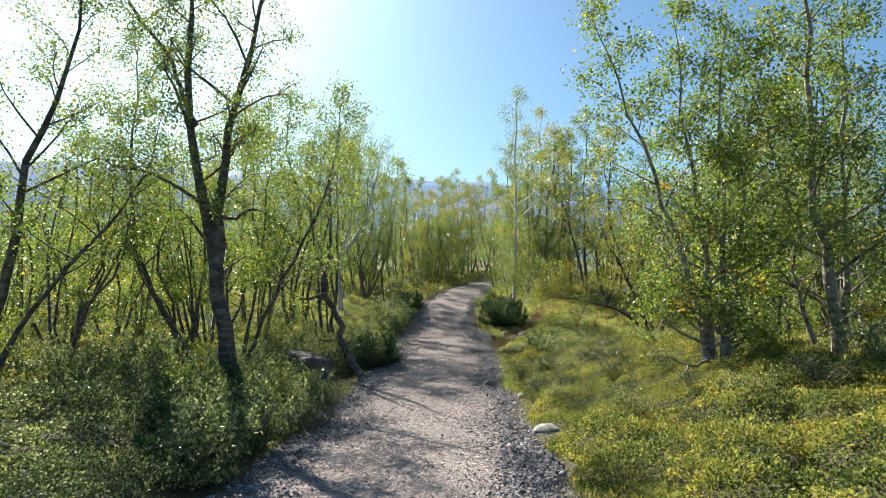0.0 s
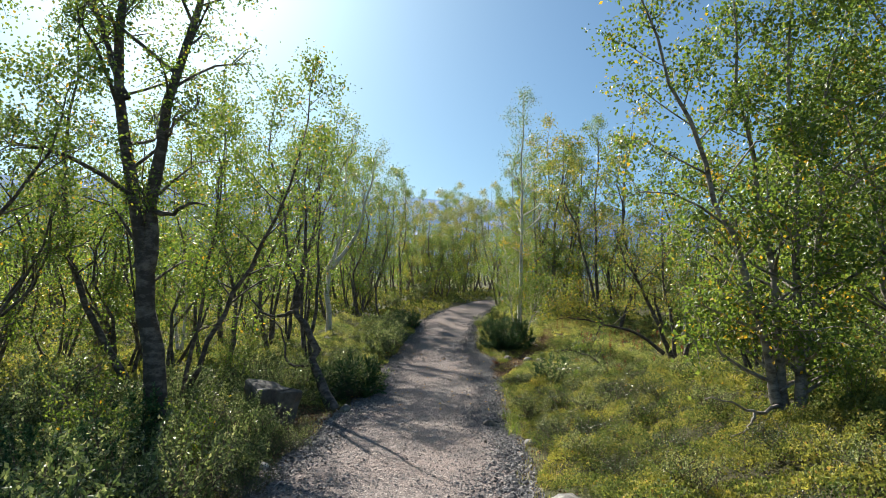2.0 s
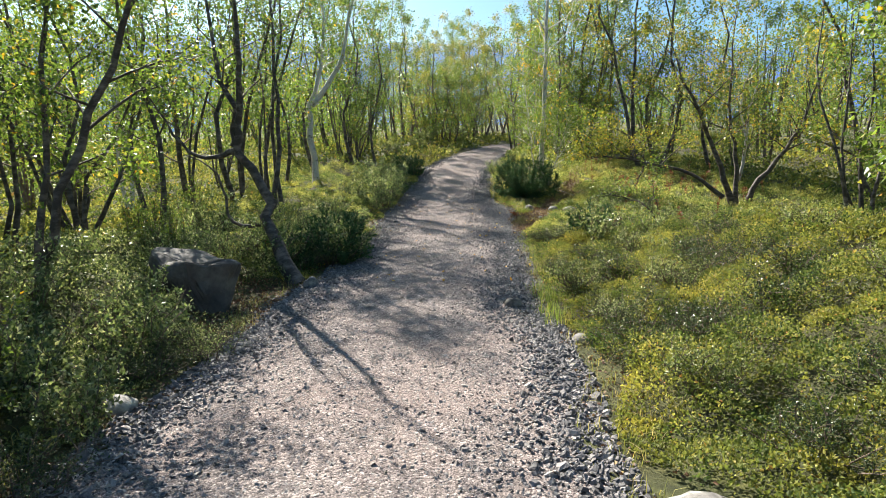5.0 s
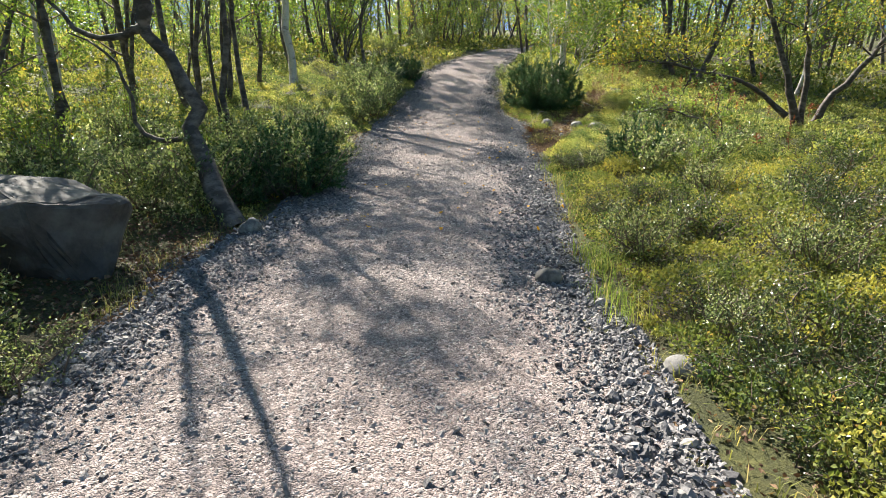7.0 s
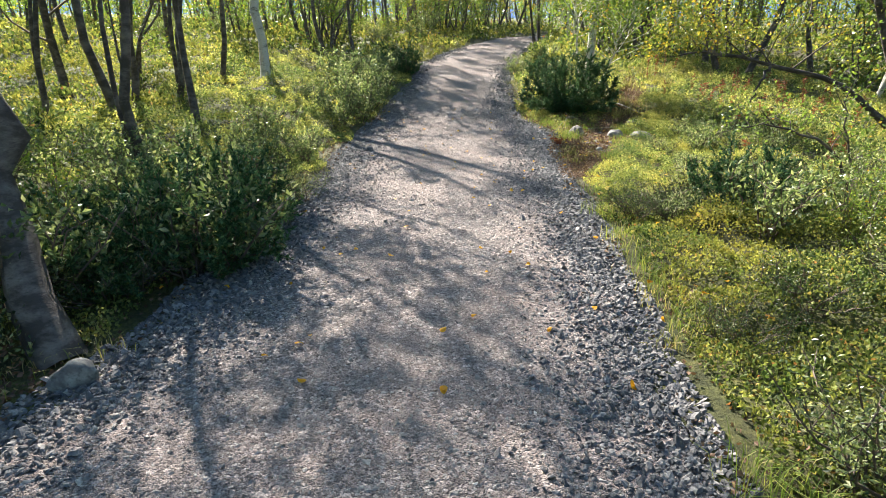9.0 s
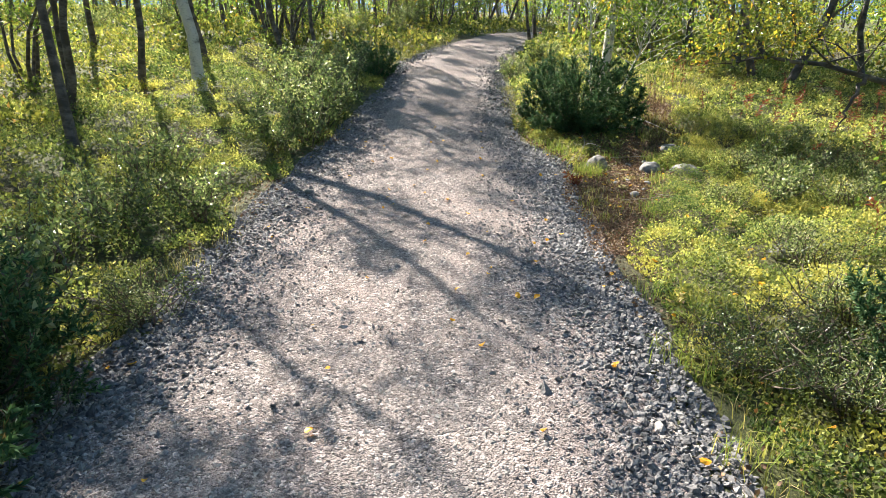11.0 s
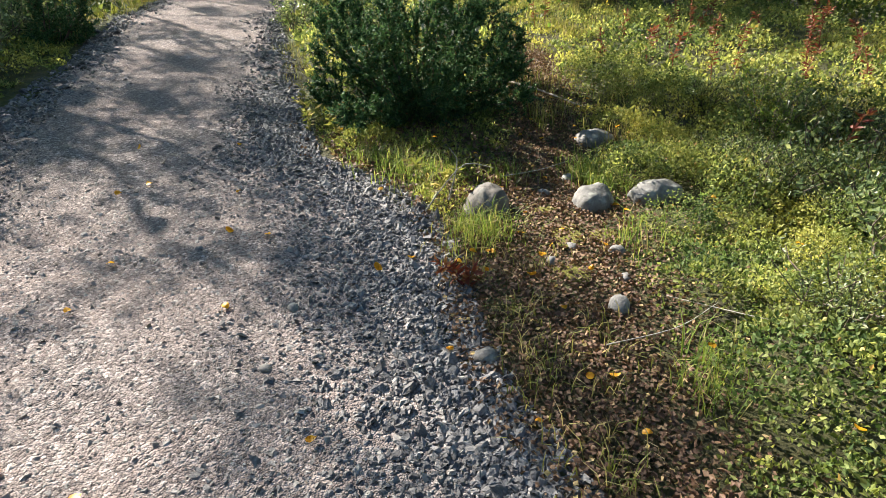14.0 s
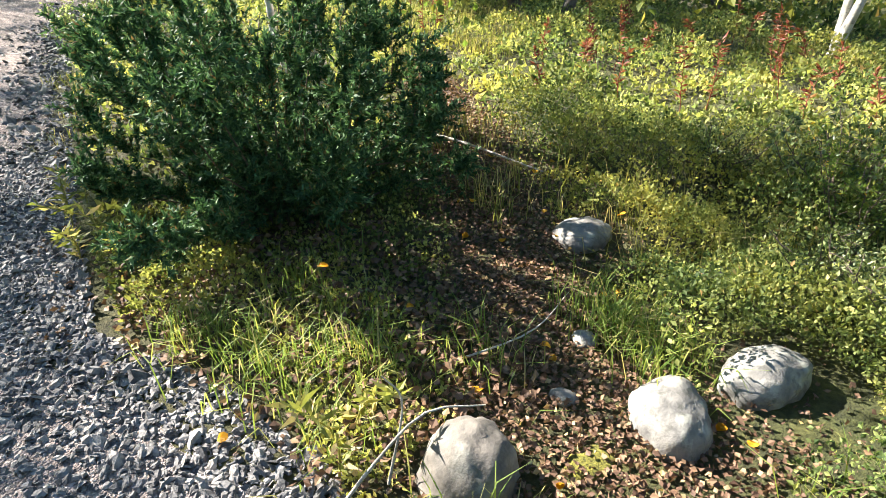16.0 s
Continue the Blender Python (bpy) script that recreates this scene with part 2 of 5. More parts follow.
def part(name, me, parent, label=""):
    ob = new(name, me)
    ob.parent = parent
    if label:
        ob["label"] = label
    return ob


class Soup:
    """Collects pieces with equal faces into one mesh."""

    def __init__(self):
        self.v, self.f, self.n = [], [], 0

    def add(self, v, f):
        self.v.append(v)
        self.f.append(f + self.n)
        self.n += len(v)

    def mesh(self, name, mat, smooth=False):
        return poly(name, np.concatenate(self.v), np.concatenate(self.f), mat, smooth)


def unit(a):
    return a / np.maximum(np.linalg.norm(a, axis=-1, keepdims=True), 1e-9)


def leaves(centres, axes, length, width, rng, bend=0.12, plain=False):
    """Pointed leaf blades, one quad each; plain ones, for small or far leaves, are three-cornered."""
    n = len(centres)
    a = unit(axes)
    s = unit(np.cross(a, rng.normal(size=(n, 3))))
    u = np.cross(a, s)
    L = (length * rng.uniform(0.7, 1.25, n))[:, None]
    W = L * width
    if plain:
        v = np.stack([centres - s * W * 0.5 + a * L * 0.2, centres + a * L + u * L * bend, centres + s * W * 0.5], 1)
        return v.reshape(-1, 3), np.arange(3 * n).reshape(-1, 3)
    v = np.empty((n, 4, 3))
    v[:, 0] = centres
    v[:, 1] = centres + a * L * 0.45 + s * W * 0.5 + u * L * bend
    v[:, 2] = centres + a * L
    v[:, 3] = centres + a * L * 0.45 - s * W * 0.5 + u * L * bend
    return v.reshape(-1, 3), np.arange(4 * n).reshape(-1, 4)


def tube(points, radii, sides):
    p = np.asarray(points, float)
    k = len(p)
    d = unit(np.gradient(p, axis=0))
    ref = np.array([0.0, 1.0, 0.0]) if abs(d[0][1]) < 0.8 else np.array([1.0, 0.0, 0.0])
    s = unit(np.cross(d, ref))
    u = np.cross(s, d)
    ang = np.linspace(0, 2 * np.pi, sides, endpoint=False)
    r = np.asarray(radii)[:, None, None]
    v = p[:, None] + r * (np.cos(ang)[None, :, None] * s[:, None] + np.sin(ang)[None, :, None] * u[:, None])
    i = np.arange(k - 1)[:, None] * sides
    j = np.arange(sides)[None]
    j2 = (j + 1) % sides
    f = np.stack([i + j, i + j2, i + sides + j2, i + sides + j], -1).reshape(-1, 4)
    return v.reshape(-1, 3), f


def curve(points, n):
    """A smooth line through the points."""
    p = np.asarray(points, float)
    q = np.vstack([2 * p[0] - p[1], p, 2 * p[-1] - p[-2]])
    t = np.linspace(0, len(p) - 1 - 1e-6, n)
    i = t.astype(int)
    w = (t - i)[:, None]
    a, b, c, d = q[i], q[i + 1], q[i + 2], q[i + 3]
    return 0.5 * (2 * b + (c - a) * w + (2 * a - 5 * b + 4 * c - d) * w ** 2 + (3 * b - a - 3 * c + d) * w ** 3)


# ---- the lie of the land ----
LINE_Y = [-30, 0, 3, 6, 9, 12, 16, 20, 22, 25, 28, 32, 36, 40, 46, 60, 90, 150, 700]
LINE_Z = [0.3, 0.05, -0.12, -0.38, -0.62, -0.70, -0.72, -0.69, -0.57, -0.25, 0.12, 0.6, 1.0, 1.3, 1.5, 2.2, 3.8, 7.0, 9.0]
EDGE_Y = [-30, 0, 5, 9, 11, 12.6, 14, 16, 20, 21.2, 21.9, 22.4, 23, 24, 26, 29, 31, 33, 35, 38, 41, 45, 52]
EDGE_L = [-2.0, -2.0, -1.98, -2.0, -1.9, -2.05, -1.68, -1.62, -1.65, -1.6, -1.56, -1.52, -1.42, -1.3, -1.18, -1.0, -0.7, -0.2, 0.4, 1.4, 2.8, 5.2, 12.0]
EDGE_R = [1.0, 1.05, 1.1, 1.3, 1.33, 1.38, 1.5, 1.58, 1.84, 1.93, 2.02, 1.82, 1.5, 1.5, 1.5, 1.75, 2.2, 2.6, 3.0, 3.9, 5.2, 7.6, 14.5]


def wave(x, y, s, k=0.0):
    """Cheap rolling unevenness, about -1 to 1."""
    return (np.sin(x * 1.3 / s + 1.7 * np.sin(y * 0.9 / s + k) + k) + np.sin(y * 1.1 / s + 1.9 * np.sin(x * 0.8 / s + 2 + k))) * 0.5


def left_edge(y):
    return np.interp(y, EDGE_Y, EDGE_L) + 0.05 * wave(y, y * 0.3, 0.35) + 0.06 * wave(y, 3.0, 1.1, 2.0)


def right_edge(y):
    return np.interp(y, EDGE_Y, EDGE_R) + 0.05 * wave(y, y * 0.4, 0.33, 1.0) + 0.06 * wave(y, 5.0, 1.0, 4.0)


def land(x, y):
    x, y = np.asarray(x, float), np.asarray(y, float)
    z = np.interp(y, LINE_Y, LINE_Z)
    l, r = left_edge(y), right_edge(y)
    dl, dr = np.clip(l - x, 0, None), np.clip(x - r, 0, None)
    wl = np.interp(y, [-30, 12, 15, 30], [0.2, 0.2, 0.12, 0.08])
    wr = np.interp(y, [-30, 11, 15, 18.5, 24, 30], [0.23, 0.23, 0.16, 0.03, 0.03, 0.07])
    z = z + wl * np.clip(dl - 0.5, 0, 3.2) + wr * np.clip(dr - 0.35, 0, 3.2)
    z = z + 0.05 * wave(x, y, 0.8) * np.clip((dl + dr) * 0.7, 0, 1) + 0.12 * wave(x, y, 2.7, 1.0) * np.clip((dl + dr - 1) * 0.3, 0, 1)
    mid = np.clip((x - l) * (r - x), 0, None) / np.maximum((r - l) ** 2 * 0.25, 0.1)
    return z + 0.05 * np.clip(mid, 0, 1) - 0.05


def tread(x, y):
    """The surface that one treads on: the path's crust, or the bare ground beside it."""
    x, y = np.asarray(x, float), np.asarray(y, float)
    l, r = left_edge(y), right_edge(y)
    c = np.clip(np.abs(2 * (x - l) / (r - l) - 1), 0, 1)
    crust = land(x, y) + 0.012 + 0.003 * wave(x, y, 0.12) + 0.006 * wave(x, y, 0.4) - 0.03 * c ** 12
    return np.maximum(crust, land(x, y))


def path_gap(x, y):
    """Metres outside the path's edge (negative on the path)."""
    return np.maximum(left_edge(y) - x, x - right_edge(y))


def above(x, y, dz=0.0):
    return Vector((x, y, float(land(x, y)) + dz))


def lines(*runs):
    return np.unique(np.concatenate([np.arange(a, b, s) for a, b, s in runs]))


def sheet(xs, ys):
    X, Y = np.meshgrid(xs, ys)
    v = np.stack([X, Y, land(X, Y)], -1).reshape(-1, 3)
    i = np.arange(len(ys) - 1)[:, None] * len(xs) + np.arange(len(xs) - 1)[None]
    f = np.stack([i, i + 1, i + 1 + len(xs), i + len(xs)], -1).reshape(-1, 4)
    return v, f


gx = lines((-4000, -400, 600), (-400, -60, 40), (-60, -12, 2), (-12, 12, 0.25), (12, 60, 2), (60, 400, 40), (400, 4001, 600))
gy = lines((-4000, -400, 600), (-400, -40, 40), (-40, -2, 2), (-2, 36, 0.25), (36, 90, 2), (90, 500, 40), (500, 4001, 500))
ground = tagged(new("ground", poly("ground", *sheet(gx, gy), M_GROUND, True)), "mossy brown-green forest floor with low heath and litter", "ground", kind="structure")

# The walked gravel path, a slightly domed strip
py = np.arange(-20, 52, 0.12)
cols = np.linspace(0, 1, 25)
pl, pr = left_edge(py), right_edge(py)
PX = pl[:, None] + (pr - pl)[:, None] * cols[None]
PY = np.repeat(py[:, None], len(cols), 1)
PZ = land(PX, PY) + 0.012 + 0.003 * wave(PX, PY, 0.12) + 0.006 * wave(PX, PY, 0.4) - 0.03 * (np.abs(cols * 2 - 1) ** 12)[None]
pi = np.arange(len(py) - 1)[:, None] * len(cols) + np.arange(len(cols) - 1)[None]
path = tagged(new("path", poly("path", np.stack([PX, PY, PZ], -1).reshape(-1, 3),
              np.stack([pi, pi + 1, pi + 1 + len(cols), pi + len(cols)], -1).reshape(-1, 4), M_GRAVEL, True)),
              "grey gravel footpath with loose crushed stone along both edges", "path", kind="structure")


# Fells on the horizon, with distance haze put into their blue
def fell(name, dist, tops, mat, label):
    """A long hill ring seen from afar: azimuth in degrees and the height of its top in degrees."""
    az = np.linspace(tops[0][0], tops[-1][0], 90)
    el = np.interp(az, [t[0] for t in tops], [t[1] for t in tops]) + 0.12 * wave(az, az * 0.5, 3.0)
    v = []
    for k, (dd, hh) in enumerate(((0.55, -0.02), (0.75, 0.45), (0.9, 0.85), (1.0, 1.0), (1.25, 0.7))):
        a = np.radians(az)
        v.append(np.stack([np.sin(a) * dist * dd, np.cos(a) * dist * dd, np.tan(np.radians(el)) * dist * hh * (1 + 0.04 * wave(az, k * 3.0, 2.0)) - 2], -1))
    v = np.stack(v)
    n = len(az)
    i = np.arange(4)[:, None] * n + np.arange(n - 1)[None]
    f = np.stack([i, i + 1, i + 1 + n, i + n], -1).reshape(-1, 4)
    return tagged(new(name, poly(name, v.reshape(-1, 3), f, mat, True)), label, "hill", kind="structure")


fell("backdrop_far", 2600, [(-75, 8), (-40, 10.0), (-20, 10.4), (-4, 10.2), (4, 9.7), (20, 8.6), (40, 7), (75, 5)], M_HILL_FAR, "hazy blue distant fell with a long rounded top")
fell("backdrop_near", 1500, [(-10, 4), (-2, 7.0), (3, 7.6), (10, 8.0), (30, 6.5), (60, 4)], M_HILL_NEAR, "wooded fell in darker haze blue in front of the far one")

# ---- trees ----


def birch(name, stems, seed, reach=1.3, branches=16, twigs=5, leaf_n=8000, leaf_len=0.05, crown_from=0.35, leaf_mat=None,
          bark=None, label="", sides=8, group="", gold=0, limbs=()):
    """A birch: stems are (points, foot radius); limbs are extra bare branches given the same way."""
    rng = np.random.default_rng(seed)
    bark = bark or M_BARK
    tree = new(name)
    wood = Soup()
    spots, ways = [], []
    for pts, r0 in stems:
        n = 14 if sides > 5 else 8
        p = curve(pts, n)
        h = p[-1][2] - p[0][2]
        p[1:] += rng.normal(size=(n - 1, 3)) * 0.012 * h ** 0.5
        t = np.linspace(0, 1, n)
        rad = r0 * ((1 - t) ** 0.8 * 0.86 + 0.05) * (1 + 0.35 * np.exp(-t * n * 0.9)) * rng.uniform(0.93, 1.07, n)
        part("trunk", poly("trunk", *tube(p, rad, sides), bark, True), tree)
        for b in range(branches):
            s = crown_from + (1 - crown_from) * (b + rng.uniform(0, 1)) / branches
            k = s * (n - 1)
            i = min(int(k), n - 2)
            o = p[i] + (p[i + 1] - p[i]) * (k - i)
            az = b * 2.4 + rng.uniform(-0.5, 0.5)
            up = rng.uniform(0.25, 0.95) + 0.35 * s
            d = np.array([math.cos(az), math.sin(az), up])
            d /= np.linalg.norm(d)
            ln = reach * rng.uniform(0.6, 1.15) * (0.35 + 0.9 * math.sin(math.pi * min(1, 0.18 + 0.8 * (s - crown_from) / (1 - crown_from)))) * (1.0 - 0.35 * s)
            q = np.array([o, o + d * ln * 0.5 + rng.normal(size=3) * 0.05 * ln, o + d * ln * 0.85 + [0, 0, -0.03 * ln], o + d * ln + rng.normal(size=3) * 0.08 * ln + [0, 0, -0.12 * ln]])
            q = curve(q, 6)
            br = max(0.006, min(r0 * 0.42 * (1.1 - s), 0.02 * ln + 0.004))
            wood.add(*tube(q, br * np.array([1, 0.85, 0.68, 0.5, 0.35, 0.18]), 4 if sides > 5 else 3))
            for w in range(twigs):
                f = rng.uniform(0.25, 1.0)
                j = min(int(f * 5), 4)
                o2 = q[j] + (q[j + 1] - q[j]) * (f * 5 - j)
                d2 = unit(d * 0.6 + rng.normal(size=3) * 0.75 + [0, 0, 0.15])
                l2 = ln * rng.uniform(0.22, 0.5)
                e = np.array([o2, o2 + d2 * l2 * 0.55, o2 + d2 * l2 + [0, 0, -0.16 * l2]])
                wood.add(*tube(e, [br * 0.4, br * 0.25, br * 0.1], 3))
                spots.append(e)
                ways.append(d2)
            spots.append(q[[2, 4, 5]])
            ways.append(d)
    for pts, r0 in limbs:
        p = curve(pts, 12)
        p[1:] += rng.normal(size=(11, 3)) * 0.015
        wood.add(*tube(p, r0 * np.linspace(1, 0.25, 12), 5))
    tagged(part("branchwork", wood.mesh("branchwork", bark if sides > 5 else M_TWIG, True), tree), kind="stuff")
    S, D = np.array(spots), np.array(ways)
    pick = rng.integers(0, len(S), leaf_n)
    f = rng.uniform(0, 1, (leaf_n, 1)) ** 0.8
    a = np.where(f < 0.5, S[pick, 0] + (S[pick, 1] - S[pick, 0]) * f * 2, S[pick, 1] + (S[pick, 2] - S[pick, 1]) * (f * 2 - 1))
    c = a + rng.normal(size=(leaf_n, 3)) * (0.06 + leaf_len * 1.3 if sides > 5 else 0.05 + leaf_len * 1.0)
    ax = D[pick] * 0.5 + rng.normal(size=(leaf_n, 3)) * 0.7 + [0, 0, -0.45]
    tagged(part("crown", poly("crown", *leaves(c, ax, leaf_len, 0.72, rng, plain=sides <= 5), leaf_mat or M_BIRCH), tree), kind="stuff")
    if gold:
        g = S[rng.integers(0, len(S), gold)]
        c = np.repeat(g[:, 1], 60, 0) + rng.normal(size=(gold * 60, 3)) * 0.12
        spray = part("yellow_spray", poly("yellow_spray", *leaves(c, rng.normal(size=(gold * 60, 3)) + [0, 0, -0.5], leaf_len, 0.75, rng), M_GOLD), tree, "sprays of golden autumn leaves")
        tagged(spray, kind="stuff")
    tagged(tree, label, "tree", group)
    return tree


def stand(ob, x, y, turn=0.0, dz=-0.06):
    ob.matrix_basis = Matrix.Translation(above(x, y, dz)) @ Matrix.Rotation(radians(turn), 4, 'Z')
    return ob


# Big twin-stemmed birch by the start of the path
stand(birch("birch_tree", [
    ([(0, 0, 0), (-0.12, 0, 0.6), (-0.3, 0, 1.7), (-0.45, 0, 2.65), (-0.7, 0.05, 3.95), (-0.85, 0, 5.35), (-0.97, 0.1, 7.3), (-1.0, 0.2, 9.0)], 0.2),
    ([(-0.41, 0, 2.45), (-0.36, 0.02, 3.1), (-0.3, 0.03, 3.95), (-0.13, 0.05, 5.2), (0.2, 0, 6.3), (0.45, 0, 7.4), (0.7, 0.1, 8.6)], 0.135),
    ([(-0.8, 0, 5.0), (-1.05, -0.05, 5.6), (-1.3, 0, 6.3), (-2.05, 0, 7.3), (-2.5, 0, 8.2)], 0.06)], 11, 1.6, 17, 6, 17000, 0.05, 0.36,
    label="tall dark twin-stemmed birch with thin green leaves beside the path",
    limbs=[([(-0.3, 0, 3.3), (-0.05, 0, 3.27), (0.26, -0.05, 3.42), (0.5, -0.1, 3.4)], 0.045)]), -3.75, 10.4)
# Thin birch leaning towards the path
stand(birch("birch_tree", [([(0, 0, 0), (0.35, 0, 0.9), (0.75, 0.1, 1.8), (1.15, 0.1, 2.6), (1.7, 0, 3.6), (1.95, 0.1, 4.8), (2.1, 0.2, 6.0)], 0.055),
    ([(0, 0, 0), (0.15, 0.2, 1.2), (0.35, 0.2, 2.4), (0.5, 0.3, 3.8), (0.55, 0.2, 5.2)], 0.045)], 12, 1.1, 16, 5, 9500, 0.05, 0.3,
    label="slender birch leaning over towards the gravel path"), -4.05, 11.3)
# Birch with a bowed, leaning foot
stand(birch("birch_tree", [([(0, 0, 0), (-0.5, 0, 0.7), (-1.0, 0.05, 1.5), (-1.35, 0.1, 2.4), (-1.55, 0, 3.4), (-1.6, 0, 4.8), (-1.5, 0.1, 6.2), (-1.5, 0.1, 7.6)], 0.085)],
    13, 1.3, 24, 5, 10000, 0.05, 0.3, label="slim birch with a foot bowed sideways out of the heath"), -5.5, 12.8)
# Birch at the far left with a long dividing branch
stand(birch("birch_tree", [([(0, 0, 0), (0.1, 0, 1.2), (0.3, 0, 2.6), (0.6, 0.1, 4.0), (1.1, 0.1, 5.4), (1.4, 0, 7.5)], 0.1),
    ([(0, 0.1, 0.2), (0.6, 0.1, 1.3), (1.5, 0.2, 2.4), (2.2, 0.3, 3.4), (2.5, 0.3, 4.6)], 0.05)], 14, 1.5, 18, 5, 11000, 0.05, 0.32,
    label="birch with a side stem slanting out over dark shrubs"), -7.1, 9.0)
# Crooked birch at the path's edge
stand(birch("birch_tree", [
    ([(0, 0, 0), (-0.3, 0.3, 0.45), (-0.6, 0.6, 0.95), (-0.62, 0.75, 1.25), (-0.84, 0.8, 1.6), (-1.08, 0.8, 2.05), (-1.05, 0.9, 2.5), (-1.32, 1.05, 3.2), (-1.5, 1.2, 4.2), (-1.6, 1.3, 5.2)], 0.12),
    ([(-1.08, 0.8, 2.05), (-0.95, 0.75, 2.6), (-0.85, 0.65, 3.4), (-0.85, 0.6, 4.4), (-0.8, 0.55, 5.6)], 0.07),
    ([(-1.06, 0.8, 2.0), (-1.48, 0.8, 1.9), (-1.88, 0.8, 2.05), (-2.25, 0.9, 2.6), (-2.7, 0.9, 3.3)], 0.045)], 15, 0.9, 9, 4, 950, 0.045, 0.66,
    label="crooked dark birch with a kinked trunk at the path's edge",
    limbs=[([(-0.6, 0.6, 0.95), (-0.9, 0.58, 0.83), (-1.15, 0.58, 0.95), (-1.25, 0.62, 1.4), (-1.4, 0.62, 1.75), (-1.8, 0.7, 1.95)], 0.036)]), -1.98, 13.85, 0, -0.05)
# Many-stemmed birch on the heath to the right
stand(birch("birch_tree", [
    ([(0, 0, 0), (-0.15, 0, 0.9), (-0.4, 0, 2.0), (-0.75, 0.1, 3.2), (-1.3, 0, 4.6), (-1.9, 0, 6.0)], 0.07),
    ([(0.1, 0.1, 0), (0.05, 0.1, 1.2), (0.0, 0.2, 2.6), (-0.2, 0.2, 4.2), (-0.4, 0.1, 6.2)], 0.07),
    ([(0.15, -0.1, 0), (0.25, -0.1, 1.2), (0.3, -0.1, 2.8), (0.3, 0, 4.4), (0.5, 0, 6.4)], 0.065),
    ([(0.25, 0.1, 0), (0.45, 0.1, 1.2), (0.65, 0.1, 2.5), (0.8, 0.1, 4.2), (1.2, 0, 5.6)], 0.055)], 16, 1.35, 22, 6, 30000, 0.056, 0.06,
    bark=M_BARK_LIT, label="many-stemmed birch full of bright green leaves on the heath", gold=5,
    limbs=[([(-0.1, -0.1, 0.25), (-0.5, -0.3, 0.2), (-0.8, -0.4, 0.35), (-1.2, -0.5, 0.4)], 0.025), ([(-0.5, -0.3, 0.2), (-0.7, -0.5, 0.05), (-0.95, -0.6, 0.02)], 0.018)]), 4.4, 9.3, 0)
# Tall birch further right, and a pale leaning one behind it
stand(birch("birch_tree", [
    ([(0, 0, 0), (-0.1, 0, 1.2), (-0.25, 0, 2.6), (-0.3, 0.1, 4.2), (-0.35, 0, 6.0), (-0.2, 0, 8.2)], 0.11),
    ([(0.2, 0.2, 0), (0.3, 0.2, 1.4), (0.35, 0.2, 3.0), (0.5, 0.3, 5.0), (0.6, 0.2, 7.0)], 0.07),
    ([(-0.2, 0.2, 0), (-0.45, 0.3, 1.4), (-0.6, 0.3, 2.8), (-1.1, 0.3, 4.6)], 0.05)], 17, 1.7, 20, 6, 25000, 0.055, 0.1,
    bark=M_BARK_LIT, label="tall birch with dense leaves and a few golden sprays", gold=7), 6.6, 9.4)
stand(birch("birch_tree", [([(0, 0, 0), (-0.25, 0, 0.9), (-0.6, 0.1, 1.9), (-1.0, 0.1, 2.7), (-1.2, 0.1, 3.6), (-1.2, 0.1, 5.2)], 0.1),
    ([(0.3, 0.2, 0), (0.35, 0.2, 1.5), (0.3, 0.2, 3.0), (0.5, 0.2, 5.0)], 0.05)], 18, 1.2, 16, 5, 8000, 0.052, 0.3,
    bark=M_BARK_PALE, label="pale-barked birch leaning sideways among others"), 8.3, 11.4)
# Straight tall birch behind the juniper
stand(birch("birch_tree", [([(0, 0, 0), (0.05, 0, 2.5), (0.1, 0, 5.0), (0.15, 0, 7.5), (0.3, 0, 10.3)], 0.1),
    ([(0.1, -0.1, 0), (0.5, -0.3, 1.2), (0.8, -0.4, 2.4)], 0.03),
    ([(-0.1, 0.1, 0), (-0.4, 0.1, 2.0), (-0.6, 0.2, 4.2)], 0.035)], 19, 1.4, 30, 6, 11500, 0.06, 0.33,
    bark=M_BARK_PALE, label="straight tall birch rising behind the dark juniper bush", gold=4), 3.25, 24.9)
# Many-stemmed old birch with a long low limb
stand(birch("birch_tree", [
    ([(0, 0, 0), (-0.3, 0.1, 0.9), (-0.7, 0.2, 2.0), (-1.4, 0.2, 3.3), (-1.8, 0.2, 4.6)], 0.1),
    ([(0.1, 0.1, 0), (0.0, 0.2, 1.5), (-0.2, 0.2, 3.0), (-0.1, 0.2, 5.4)], 0.08),
    ([(0.2, 0, 0), (0.7, 0, 0.8), (1.4, 0.1, 1.7), (1.9, 0.1, 2.8), (2.2, 0.1, 4.4)], 0.09),
    ([(-0.3, 0, 0.3), (-1.1, 0.3, 0.95), (-2.2, 0.5, 1.25), (-3.2, 0.8, 1.45), (-3.9, 1.0, 1.35)], 0.06)], 20, 1.4, 15, 5, 10500, 0.055, 0.42,
    leaf_mat=M_BIRCH_YELLOW, label="old many-stemmed birch with yellowing leaves and a low limb",
    limbs=[([(-2.2, 0.5, 1.25), (-2.45, 0.3, 0.9), (-2.6, 0.2, 0.6)], 0.03)]), 7.8, 21.0)
